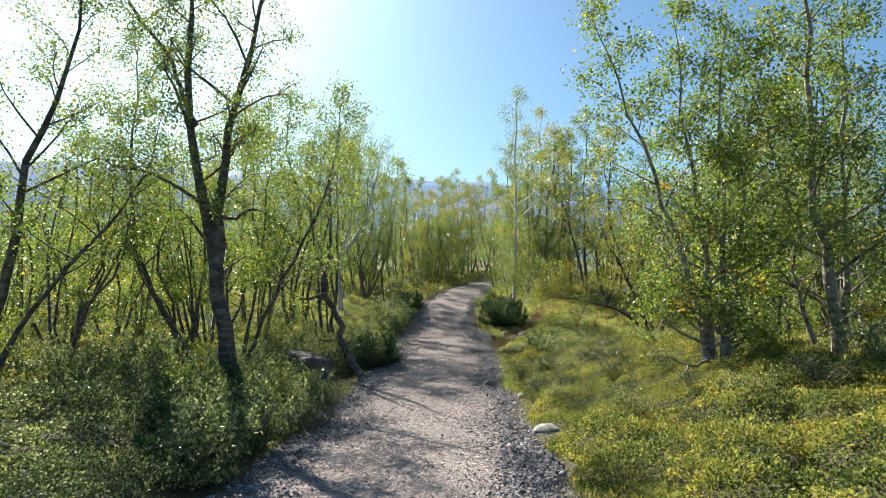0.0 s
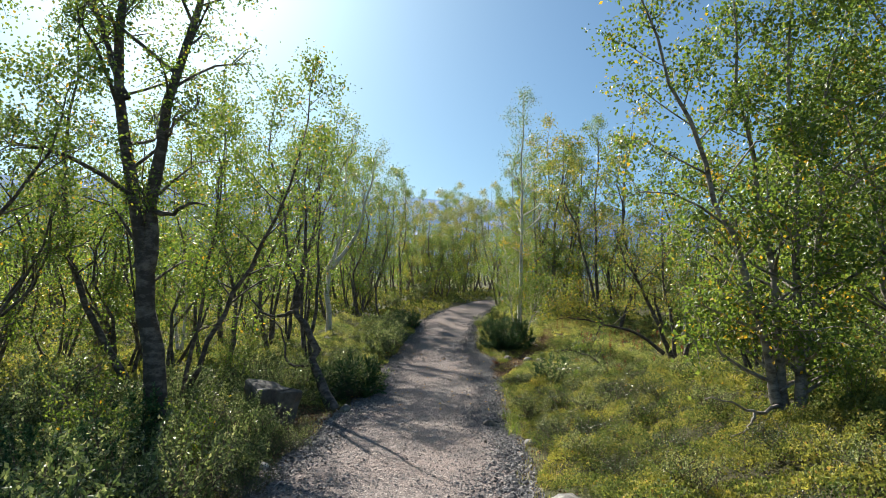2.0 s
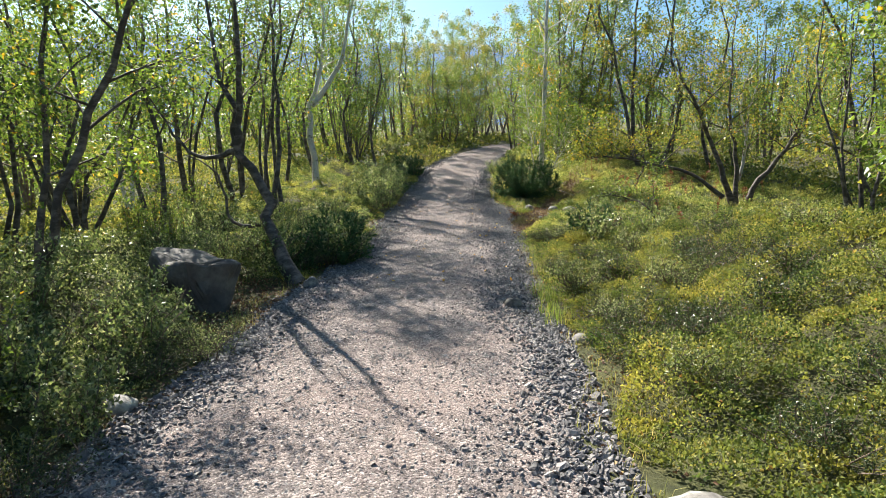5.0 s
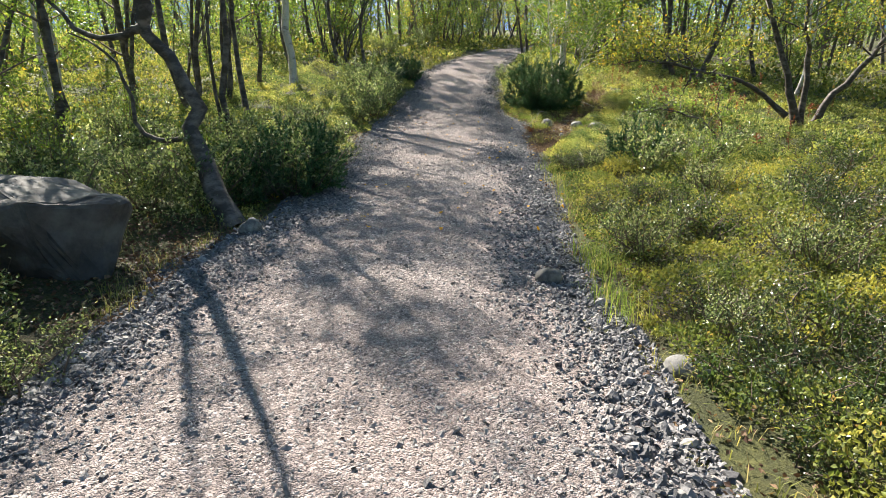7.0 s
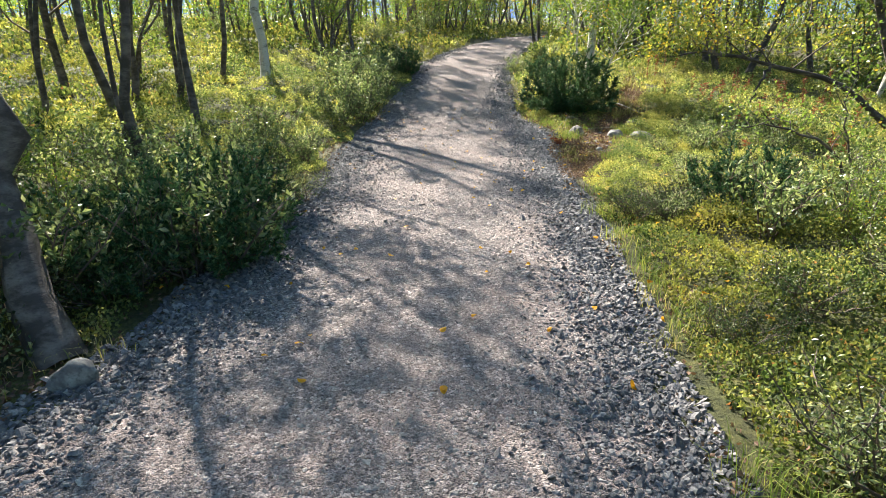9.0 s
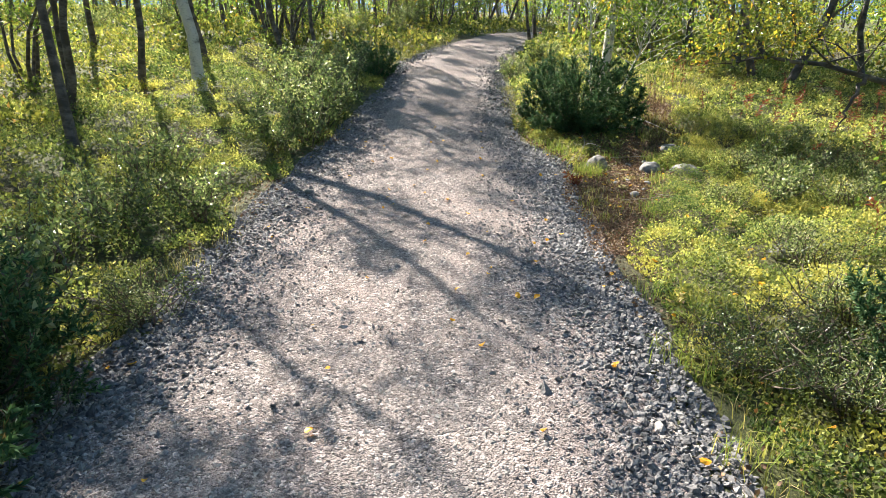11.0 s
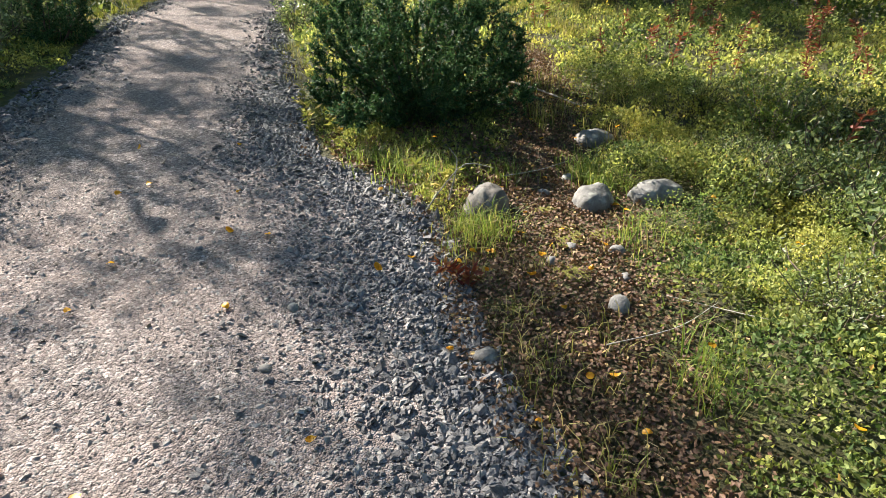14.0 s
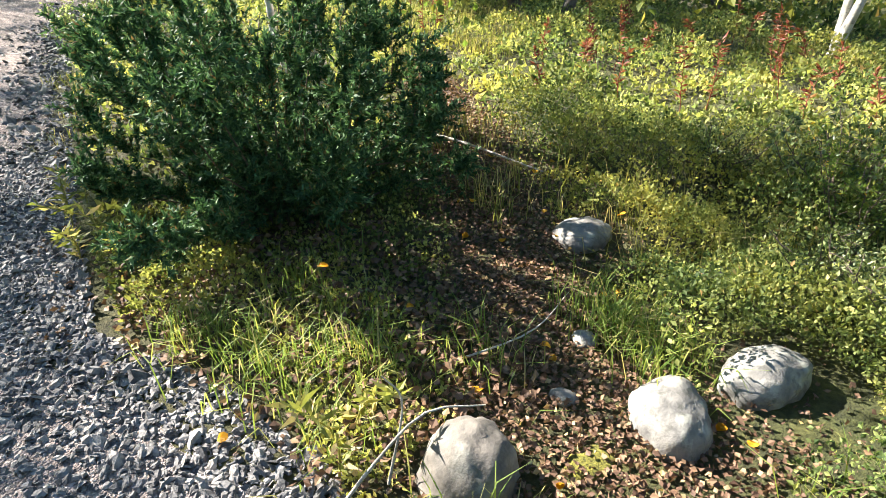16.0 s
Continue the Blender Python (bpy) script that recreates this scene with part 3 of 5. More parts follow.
# Pale birch on the left, leaning
stand(birch("birch_tree", [([(0, 0, 0), (-0.06, 0, 1.0), (-0.1, 0, 2.2), (0.05, -0.05, 3.0), (0.4, -0.1, 3.9), (0.55, -0.1, 5.0), (0.55, 0, 6.6), (0.65, 0, 8.3)], 0.135),
    ([(0.0, -0.05, 2.8), (0.85, 0, 3.8), (1.25, 0, 4.8), (1.6, 0.1, 6.3), (1.9, 0.1, 7.9)], 0.1)], 21, 1.25, 14, 4, 4200, 0.052, 0.58,
    bark=M_BARK_PALE, label="white-barked forked birch leaning slightly among low shrubs"), -4.5, 25.5)
# Thin birches added on the left, leaning out so their shade dapples the path
lean = birch("birch_tree", [([(0, 0, 0), (0.2, 0, 1.4), (0.6, 0, 2.8), (1.1, 0.1, 4.2), (1.6, 0.1, 5.4), (1.9, 0.2, 6.6)], 0.05),
    ([(0, 0.1, 0), (0.0, 0.2, 1.6), (0.3, 0.2, 3.2), (0.5, 0.3, 5.0), (0.7, 0.3, 6.2)], 0.04)], 24, 1.15, 13, 4, 3200, 0.055, 0.48,
    label="thin two-stemmed birch leaning out to dapple the path with shade")
stand(lean, -6.6, 20.4)
copy_thing(lean, Matrix.Translation(above(-5.6, 23.1, -0.06)) @ Matrix.Rotation(0.12, 4, 'Z') @ Matrix.Scale(1.3, 4))
copy_thing(lean, Matrix.Translation(above(-5.8, 21.7, -0.06)) @ Matrix.Rotation(-0.1, 4, 'Z') @ Matrix.Scale(1.28, 4))
# Slim upright birch behind the crooked one
stand(birch("birch_tree", [([(0, 0, 0), (0.03, 0, 1.2), (0.1, 0.03, 2.4), (0.16, 0, 3.8), (0.15, 0.1, 5.2), (0.2, 0.1, 6.4)], 0.062),
    ([(-0.12, 0.1, 0), (-0.2, 0.1, 1.5), (-0.18, 0.15, 3.0), (-0.3, 0.2, 4.6)], 0.036)], 25, 0.8, 14, 4, 1500, 0.05, 0.5,
    label="slim upright birch with a dark stem behind low shrubs"), -3.3, 17.25)
# Small birch bending over the heath on the right
stand(birch("birch_sapling", [([(0, 0, 0), (-0.3, 0, 0.5), (-0.75, 0.1, 0.75), (-1.2, 0.1, 0.8), (-1.6, 0.1, 0.7)], 0.022),
    ([(0, 0, 0), (-0.1, 0.1, 0.5), (-0.2, 0.2, 1.0), (-0.1, 0.2, 1.6)], 0.018)], 22, 0.5, 9, 4, 900, 0.04, 0.25, sides=6,
    label="thin bent birch sapling over the low heath"), 4.6, 17.3)

# Woodland round about: a few kinds of birch, each standing many times
rng = np.random.default_rng(31)


def stems_of(seed, count, height, lean, r0):
    g = np.random.default_rng(seed)
    out = []
    for k in range(count):
        a = g.uniform(0, 6.28)
        o = np.array([math.cos(a), math.sin(a), 0]) * (0.0 if count == 1 else g.uniform(0.08, 0.3))
        d = np.array([math.cos(a + g.normal() * 0.4), math.sin(a + g.normal() * 0.4), 0]) * lean * g.uniform(0.4, 1.2)
        h = height * g.uniform(0.75, 1.08)
        w = g.normal(size=(3, 3)) * [0.16, 0.16, 0]
        out.append(([o, o + d * 0.25 + [0, 0, h * 0.25] + w[0], o + d * 0.6 + [0, 0, h * 0.52] + w[1], o + d * 0.85 + [0, 0, h * 0.78] + w[2], o + d + [0, 0, h]], r0 * g.uniform(0.75, 1.15)))
    return out


KINDS = []
for k, (count, height, lean, r0, reach, br, nl, ll, cf, mat, bark, label) in enumerate([
        (1, 7.6, 0.5, 0.075, 1.35, 22, 5400, 0.062, 0.12, M_BIRCH, M_BARK, "slender birch with light green leaves"),
        (3, 6.4, 1.1, 0.055, 1.15, 10, 5600, 0.062, 0.1, M_BIRCH, M_BARK, "three-stemmed birch with light green leaves"),
        (5, 5.2, 1.3, 0.04, 1.0, 7, 4800, 0.06, 0.14, M_BIRCH, M_BARK, "clump of thin dark birch stems"),
        (2, 8.4, 0.8, 0.075, 1.4, 14, 5800, 0.064, 0.14, M_BIRCH, M_BARK_PALE, "two-stemmed birch with pale bark"),
        (2, 5.6, 0.9, 0.05, 1.15, 11, 5400, 0.062, 0.08, M_BIRCH_YELLOW, M_BARK, "young birch turning yellow"),
        (4, 3.6, 0.9, 0.03, 0.8, 8, 4600, 0.06, 0.05, M_BIRCH, M_BARK, "low bushy young birch"),
        (1, 5.6, 0.6, 0.04, 0.85, 18, 2700, 0.055, 0.24, M_BIRCH, M_BARK, "thin young birch with few leaves")]):
    KINDS.append((birch("birch_tree", stems_of(100 + k, count, height, lean, r0), 200 + k, reach, br, 4, nl, ll, cf, mat, bark, label, sides=5, group="birches of the wood"), label))
placed = [(-3.75, 10.4), (-4.05, 11.3), (-5.5, 12.8), (-7.1, 9.0), (-1.98, 13.85), (4.15, 9.3), (6.6, 9.4), (8.3, 11.4), (3.25, 24.9), (7.8, 21.0), (-4.15, 24.6), (4.6, 17.3)]
used = set()


def plant(kinds, which, x, y, turn, size):
    ob = kinds[which][0]
    m = Matrix.Translation(above(x, y, -0.05)) @ Matrix.Rotation(radians(turn), 4, 'Z') @ Matrix.Diagonal((size, size, size, 1))
    if ob in used:
        copy_thing(ob, m)
    else:
        used.add(ob)
        ob.matrix_basis = m
    placed.append((x, y))


# trees beyond the bend, closing the view along the path
for which, x, y, turn, size in [(0, 0.4, 47.0, 0, 1.0), (1, 2.3, 48.5, 70, 1.1), (3, 3.6, 52.5, 130, 0.95), (1, -0.8, 50.0, 200, 1.15), (0, 1.4, 54.5, 260, 1.15), (4, 4.9, 56.0, 10, 1.4), (1, 6.6, 54.0, 310, 1.1), (0, 0.2, 58.0, 90, 1.2), (4, 1.6, 50.6, 150, 1.2)]:
    plant(KINDS, which, x, y, turn, size)
for which, x, y, turn, size in [(0, 4.7, 30.4, 30, 1.05), (3, 4.3, 33.6, 160, 0.95), (1, 3.6, 37.0, 80, 1.0)]:
    plant(KINDS, which, x, y, turn, size)
# slender trees whose shade falls across the path
for which, x, y, turn, size in [(6, -2.75, 28.6, 20, 1.35), (6, -5.0, 27.4, 40, 1.25), (6, -5.5, 25.2, 200, 1.2)]:
    plant(KINDS, which, x, y, turn, size)
# clumps that line the path
for which, x, y, turn, size in [(2, -4.2, 32.4, 40, 1.0), (2, -3.9, 29.8, 10, 0.9), (1, -4.6, 36.8, 200, 1.3), (6, -5.5, 20.8, 100, 1.4), (6, -6.9, 18.9, 30, 1.1),
        (2, -6.4, 15.6, 60, 1.0), (2, -7.6, 17.6, 160, 1.1), (0, -8.1, 23.4, 250, 1.15), (2, -9.0, 13.5, 300, 1.0), (3, -8.3, 20.5, 0, 1.0), (1, -2.7, 38.5, 80, 1.1),
        (4, 7.6, 27.4, 20, 1.2), (4, 6.0, 33.2, 140, 1.4), (0, 7.4, 28.6, 60, 1.2), (3, 9.3, 24.2, 210, 0.9), (1, 6.2, 32.4, 10, 1.2), (5, 5.2, 31.0, 90, 1.1),
        (5, -0.6, 41.5, 90, 1.1), (5, 1.2, 45.0, 10, 1.2), (4, -1.6, 44.5, 200, 1.0), (0, 5.0, 38.5, 60, 1.0), (1, 9.8, 16.0, 60, 1.0), (2, -7.7, 25.2, 10, 0.9), (2, -4.6, 31.2, 0, 1.0), (2, 11.4, 14.0, 10, 1.1), (3, 9.2, 7.0, 150, 1.0), (1, 12.0, 9.5, 20, 1.0)]:
    plant(KINDS, which, x, y, turn, size)
for which, x, y, turn, size in [(5, 0.3, 40.0, 10, 1.1), (4, -1.4, 40.4, 60, 0.9), (5, 1.3, 42.6, 100, 1.2), (4, 2.2, 46.5, 20, 1.0), (2, -2.6, 42.3, 0, 1.0), (5, -0.6, 44.0, 0, 1.2), (4, 5.6, 35.6, 0, 1.0), (5, 6.6, 39.4, 50, 1.2), (0, 8.6, 41.5, 0, 0.9), (4, 3.6, 49.0, 0, 1.1)]:
    plant(KINDS, which, x, y, turn, size)
for which, x, y, turn, size in [(6, -4.45, 21.3, 0, 1.2), (6, -4.9, 15.6, 200, 1.0), (6, -5.7, 14.8, 130, 0.8), (6, -3.8, 29.2, 60, 1.22), (6, -8.6, 29.2, 170, 1.3), (2, -7.7, 11.6, 20, 0.95), (6, 6.1, 31.0, 20, 1.3), (2, -6.3, 13.9, 200, 0.95), (0, 7.3, 31.4, 70, 1.1), (6, 8.6, 29.6, 20, 1.4), (3, 8.4, 34.2, 110, 1.1), (1, 5.4, 36.0, 200, 1.2), (6, 10.2, 28.0, 30, 1.3), (6, -5.7, 33.6, 40, 1.3), (6, -3.4, 38.2, 0, 1.3), (6, -7.5, 35.4, 0, 1.4), (6, -4.9, 35.2, 0, 1.35), (2, 8.3, 16.9, 0, 1.0), (5, 7.5, 13.4, 0, 1.2), (1, 9.2, 12.8, 100, 1.1), (4, 11.0, 20.0, 0, 1.1)]:
    plant(KINDS, which, x, y, turn, size)
tries = 0
while len(placed) < 128 and tries < 9000:
    tries += 1
    x, y = rng.uniform(-19, 21), rng.uniform(-3, 44)
    dl, dr = float(left_edge(y)) - x, x - float(right_edge(y))
    if max(dl, dr) < (4.0 if y > 30 else 3.2) or (dr > 0 and y < 30 and dr < 8.5) or (dl > 0 and dl < 5 and y < 9) or (x < 0 and y < 3 and dl < 4.5) or (0 < dl < 7.5 and 17 < y < 31):
        continue
    gap = 1.5 if abs(x) < 14 else 1.9
    if any((x - p) ** 2 + (y - q) ** 2 < gap ** 2 for p, q in placed):
        continue
    plant(KINDS, int(rng.choice([0, 1, 2, 2, 3, 4, 5, 5])), x, y, rng.uniform(0, 360), rng.uniform(0.8, 1.1))


def far_wood(name, n, seed, ring, label):
    """Many birches far off, joined: thin stems and loose crowns."""
    g = np.random.default_rng(seed)
    wood, C = Soup(), []
    k = 0
    while k < n:
        x, y = g.uniform(-95, 95), g.uniform(-4, 130)
        r = math.hypot(x, y - 18)
        if not ring[0] < r < ring[1] or (y < 52 and path_gap(x, y) < 4) or (y < 31 and path_gap(x, y) < 9) or (y < 3 and abs(x) < 14):
            continue
        k += 1
        o = np.array([x, y, float(land(x, y)) - 0.1])
        h = g.uniform(3.6, 8.2) * (1 + 0.12 * wave(x, y, 9.0))
        lean = g.normal(size=2) * 0.4
        for s in range(g.integers(1, 4)):
            q = g.normal(size=2) * 0.35
            top = o + [lean[0] + q[0] * 2, lean[1] + q[1] * 2, h * g.uniform(0.7, 0.95)]
            wood.add(*tube(np.array([o + [q[0] * 0.3, q[1] * 0.3, 0], (o + top) / 2 + [q[0] * 0.2, 0, 0], top]), [0.06, 0.04, 0.01], 3))
        m = int(ring[2] * h)
        t = g.uniform(0.07, 1.02, m)
        wide = 0.35 + 1.05 * np.sin(np.pi * np.clip(t * 0.9 + 0.08, 0, 1))
        knot = g.normal(size=(14, 2))
        side = knot[(t * 13.99).astype(int) % 14] * 0.45 + g.normal(size=(m, 2)) * 0.5
        C.append(o + np.stack([side[:, 0] * wide + lean[0] * t, side[:, 1] * wide + lean[1] * t, t * h], -1))
    C = np.concatenate(C)
    tagged(new(name + "_stems", wood.mesh(name, M_TWIG)), "thin dark birch stems far in the wood", "trees", kind="stuff")
    return tagged(new(name, poly(name, *leaves(C, g.normal(size=C.shape) + [0, 0, -0.3], ring[3], 0.75, g, plain=True), M_BIRCH)), label, "trees", kind="stuff")


far_wood("birch_wood", 520, 330, (7, 50, 74, 0.12), "light green birch wood all round the clearing")
far_wood("distant_wood", 420, 331, (46, 112, 44, 0.28), "light green birch wood in the distance")

# ---- low growth ----


def ditch(x, y):
    """1 in the leaf-filled hollow that runs off beside the juniper."""
    cx = np.interp(y, [18.8, 20, 21, 21.7, 23, 25, 27], [1.85, 2.2, 2.5, 2.8, 3.5, 4.35, 4.7])
    w = np.interp(y, [18.8, 20, 21, 21.7, 23, 25, 27], [0.15, 0.45, 0.62, 0.55, 0.4, 0.3, 0.15])
    return np.exp(-((x - cx) / w) ** 2 * 1.2) * (y > 18.6) * (y < 27)


# clear ground round the larger stones
BARE = [(2.4, 21.62, 0.22), (3.03, 21.36, 0.26), (3.45, 21.3, 0.27), (3.68, 22.42, 0.24), (1.42, 8.05, 0.33), (3.27, 18.5, 0.15), (2.95, 20.95, 0.2), (2.5, 20.45, 0.15)]


def heath(name, box, per, leaf_len, seed, tall, keep, label, mat=M_HEATH):
    """A carpet of rounded, small-leaved dwarf shrubs in the box x0, x1, y0, y1, with about `per` leaves a square metre."""
    g = np.random.default_rng(seed)
    x0, x1, y0, y1 = box
    cell = 0.04 if per > 800 else 0.1
    nx, ny = int((x1 - x0) / cell) + 2, int((y1 - y0) / cell) + 2
    H = np.zeros((ny, nx))
    n = int((x1 - x0) * (y1 - y0) * (6.5 if per > 800 else 3))
    mx, my = g.uniform(x0, x1, n), g.uniform(y0, y1, n)
    ok = keep(mx, my, g.uniform(0, 1, n))
    for qx, qy, u in zip(mx[ok], my[ok], g.uniform(0, 1, ok.sum())):
        r = tall * (0.6 + 1.2 * u * u) * (1.0 if per > 800 else 1.4)
        h = tall * (0.25 + 1.15 * u) * min(1.0, max(0.25, float(path_gap(qx, qy)) * 1.6))
        i0, i1 = max(0, int((qy - r - y0) / cell)), min(ny, int((qy + r - y0) / cell) + 2)
        j0, j1 = max(0, int((qx - r - x0) / cell)), min(nx, int((qx + r - x0) / cell) + 2)
        yy, xx = np.mgrid[i0:i1, j0:j1] * cell
        d = ((xx + x0 - qx) ** 2 + (yy + y0 - qy) ** 2) / (r * r)
        H[i0:i1, j0:j1] = np.maximum(H[i0:i1, j0:j1], h * np.sqrt(np.clip(1 - d, 0, 1)))
    H = np.maximum(H * g.uniform(0.8, 1.15, H.shape), tall * 0.13 * g.uniform(0.3, 1.2, H.shape))
    GY, GX = np.gradient(H, cell)
    n = int((x1 - x0) * (y1 - y0) * per)
    x, y = g.uniform(x0, x1, n), g.uniform(y0, y1, n)
    jx, iy = ((x - x0) / cell + 0.5).astype(int), ((y - y0) / cell + 0.5).astype(int)
    h = H[iy, jx]
    k = (h > 0.015) & (path_gap(x, y) > 0.16 + 0.15 * wave(x, y, 0.35, 3.0)) & (g.uniform(0, 1, n) > ditch(x, y) * 1.6) & ~((x < -1.75) & (x > -3.2) & (y > 11.0) & (y < 13.9) & (h < 0.1))
    for qx, qy, qr in BARE:
        k &= (x - qx) ** 2 + (y - qy) ** 2 > qr * qr
    x, y, h, jx, iy = x[k], y[k], h[k], jx[k], iy[k]
    m = len(x)
    z = land(x, y) + h * np.clip(1.03 - np.abs(g.normal(size=m)) * 0.3, 0.05, 1.1) + g.normal(size=m) * 0.012
    nrm = unit(np.stack([-GX[iy, jx], -GY[iy, jx], np.full(m, 0.9)], -1))
    ax = nrm * 0.6 + g.normal(size=(m, 3)) * 0.6 + [0, 0, 0.1]
    return tagged(new(name, poly(name, *leaves(np.stack([x, y, z], -1), ax, leaf_len, 0.68, g, plain=per < 2500), mat)), label, "shrubs", kind="stuff")


def keep_heath(x, y, u):
    return (path_gap(x, y) > 0.24 + 0.18 * wave(x, y, 0.35, 3.0)) & (u > ditch(x, y) * 1.7) & ((x - 2.55) ** 2 + (y - 23.7) ** 2 > 0.7) & (u < 0.95 + 0.3 * wave(x, y, 0.7, 1.0)) & ~((x < 2.9) & (x > 1.5) & (y > 21.9) & (y < 23.3) & (u > 0.35)) & ~((x < -1.75) & (x > -3.2) & (y > 11.0) & (y < 13.9) & (u > 0.15))


heath("heath", (1.2, 5.4, 16.8, 24.0), 5800, 0.025, 41, 0.24, keep_heath, "bright green and yellow dwarf shrubs covering the ground beside the path", M_MEADOW_SUNLIT)
heath("heath", (3.1, 5.2, 19.6, 22.4), 9000, 0.017, 52, 0.17, keep_heath, "fine bright green lingonberry mat beside the leafy hollow", M_MEADOW_SUNLIT)
heath("heath", (1.0, 4.4, 7.4, 13.6), 5400, 0.026, 40, 0.25, keep_heath, "yellow-green carpet of bilberry and crowberry")
heath("heath", (4.4, 5.6, 2.5, 16.8), 2700, 0.039, 39, 0.26, keep_heath, "yellow-green carpet of bilberry and crowberry")
heath("heath", (1.0, 4.4, 2.0, 7.4), 3600, 0.035, 38, 0.26, keep_heath, "yellow-green carpet of bilberry and crowberry")
heath("heath", (1.0, 4.4, 13.6, 16.8), 5400, 0.026, 42, 0.23, keep_heath, "yellow-green carpet of bilberry and crowberry")
# leaf colour of these two carries part of the birches' shade
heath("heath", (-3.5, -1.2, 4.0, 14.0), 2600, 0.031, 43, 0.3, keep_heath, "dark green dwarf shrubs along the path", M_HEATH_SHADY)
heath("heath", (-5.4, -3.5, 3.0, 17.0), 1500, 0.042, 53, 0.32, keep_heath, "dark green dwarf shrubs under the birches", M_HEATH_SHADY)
heath("heath", (-3.5, -1.0, 14.0, 24.0), 2900, 0.028, 44, 0.26, keep_heath, "sunlit green dwarf shrubs beside the gravel", M_MEADOW_SUNLIT)
heath("heath", (-6.6, -3.5, 17.0, 29.0), 1200, 0.042, 54, 0.28, keep_heath, "sunlit green dwarf shrubs under birches", M_MEADOW_SUNLIT)
heath("heath", (-3.5, -0.9, 24.0, 29.0), 1500, 0.04, 55, 0.26, keep_heath, "sunlit green dwarf shrubs beside the gravel", M_MEADOW_SUNLIT)
heath("heath", (5.4, 10.0, 3.0, 18.0), 800, 0.058, 45, 0.28, keep_heath, "green heath under the trees")
heath("heath", (5.4, 10.5, 18.0, 30.0), 1000, 0.048, 50, 0.24, keep_heath, "sunlit yellow-green heath and grass under the trees", M_MEADOW_SUNLIT)
heath("heath", (1.4, 5.4, 24.0, 36.0), 700, 0.055, 46, 0.26, keep_heath, "green heath along the upper path", M_MEADOW_SUNLIT)
heath("heath", (-12.0, -5.2, 4.0, 30.0), 330, 0.075, 47, 0.3, keep_heath, "green heath under the trees")
heath("heath", (-12.0, 16.0, 29.0, 50.0), 85, 0.13, 48, 0.35, keep_heath, "pale green heath further off")
heath("heath", (-24.0, -12.0, 4.0, 44.0), 70, 0.15, 51, 0.4, keep_heath, "pale green heath among the trees")
heath("heath", (10.0, 20.0, 6.0, 29.0), 110, 0.12, 49, 0.35, keep_heath, "pale green heath among the trees")


def shrub(name, seed, height, width, n_stem, n_leaf, leaf_len, mat, label, category="bush"):
    """A leafy bush: thin stems fanning from the ground and leaves along them."""
    g = np.random.default_rng(seed)
    ob = new(name)
    wood = Soup()
    P = []
    for k in range(n_stem):
        a = g.uniform(0, 6.28)
        o = np.array([math.cos(a), math.sin(a), 0]) * width * 0.18 * g.uniform(0, 1)
        d = np.array([math.cos(a), math.sin(a), 0]) * width * 0.5 * g.uniform(0.3, 1.0)
        h = height * g.uniform(0.65, 1.05)
        q = curve([o, o + d * 0.4 + [0, 0, h * 0.45], o + d + [0, 0, h]], 5)
        q[1:] += g.normal(size=(4, 3)) * 0.03
        wood.add(*tube(q, [0.009, 0.007, 0.006, 0.004, 0.002], 3))
        P.append(q)
        for w in range(3):
            i = g.integers(1, 4)
            e = q[i] + (q[i + 1] - q[i]) * 0.5
            t = unit(g.normal(size=3) + [0, 0, 0.9]) * height * g.uniform(0.15, 0.35)
            r = np.array([e, e + t * 0.35, e + t * 0.6, e + t * 0.85, e + t])
            wood.add(*tube(r[[0, 2, 4]], [0.004, 0.003, 0.0015], 3))
            P.append(r)
    tagged(part("stemwork", wood.mesh("stemwork", M_TWIG, True), ob), kind="stuff")
    P = np.array(P)
    pk = g.integers(0, len(P), n_leaf)
    f = 4 * g.uniform(0.18, 0.999, n_leaf)
    i = f.astype(int)
    c = P[pk, i] + (P[pk, i + 1] - P[pk, i]) * (f - i)[:, None] + g.normal(size=(n_leaf, 3)) * 0.03
    part("foliage", poly("foliage", *leaves(c, g.normal(size=(n_leaf, 3)) + [0, 0, 0.5], leaf_len, 0.5, g), mat), ob)
    return tagged(ob, label, category)


BUSH = [shrub("willow_bush", 51, 0.95, 1.3, 26, 2000, 0.054, M_SHRUB, "grey-green willow bush beside the path"),
        shrub("willow_bush", 52, 0.65, 0.9, 20, 1600, 0.045, M_SHRUB, "low leafy willow bush in the heath"),
        shrub("birch_bush", 53, 1.25, 0.9, 14, 1500, 0.045, M_BIRCH, "small upright birch bush"),
        shrub("willow_bush", 54, 0.5, 0.8, 18, 1300, 0.04, M_SHRUB, "low dark green bush"),
        shrub("crowberry_clump", 55, 0.36, 1.0, 26, 2900, 0.022, M_CROWBERRY, "low dark green crowberry clump in the heath", "shrub"),
        shrub("willow_bush", 56, 0.8, 1.0, 20, 1500, 0.066, M_SHRUB, "broad-leaved willow bush with shining leaves beside the path"),
        shrub("bilberry_clump", 57, 0.42, 0.8, 24, 2500, 0.024, M_HEATH_SHADY, "green bilberry clump rising from the heath", "shrub")]
bush_used = set()


def put_bush(k, x, y, turn=0.0, size=1.0):
    m = Matrix.Translation(above(x, y, -0.03)) @ Matrix.Rotation(radians(turn), 4, 'Z') @ Matrix.Diagonal((size, size, size, 1))
    if k in bush_used:
        copy_thing(BUSH[k], m)
    else:
        bush_used.add(k)
        BUSH[k].matrix_basis = m


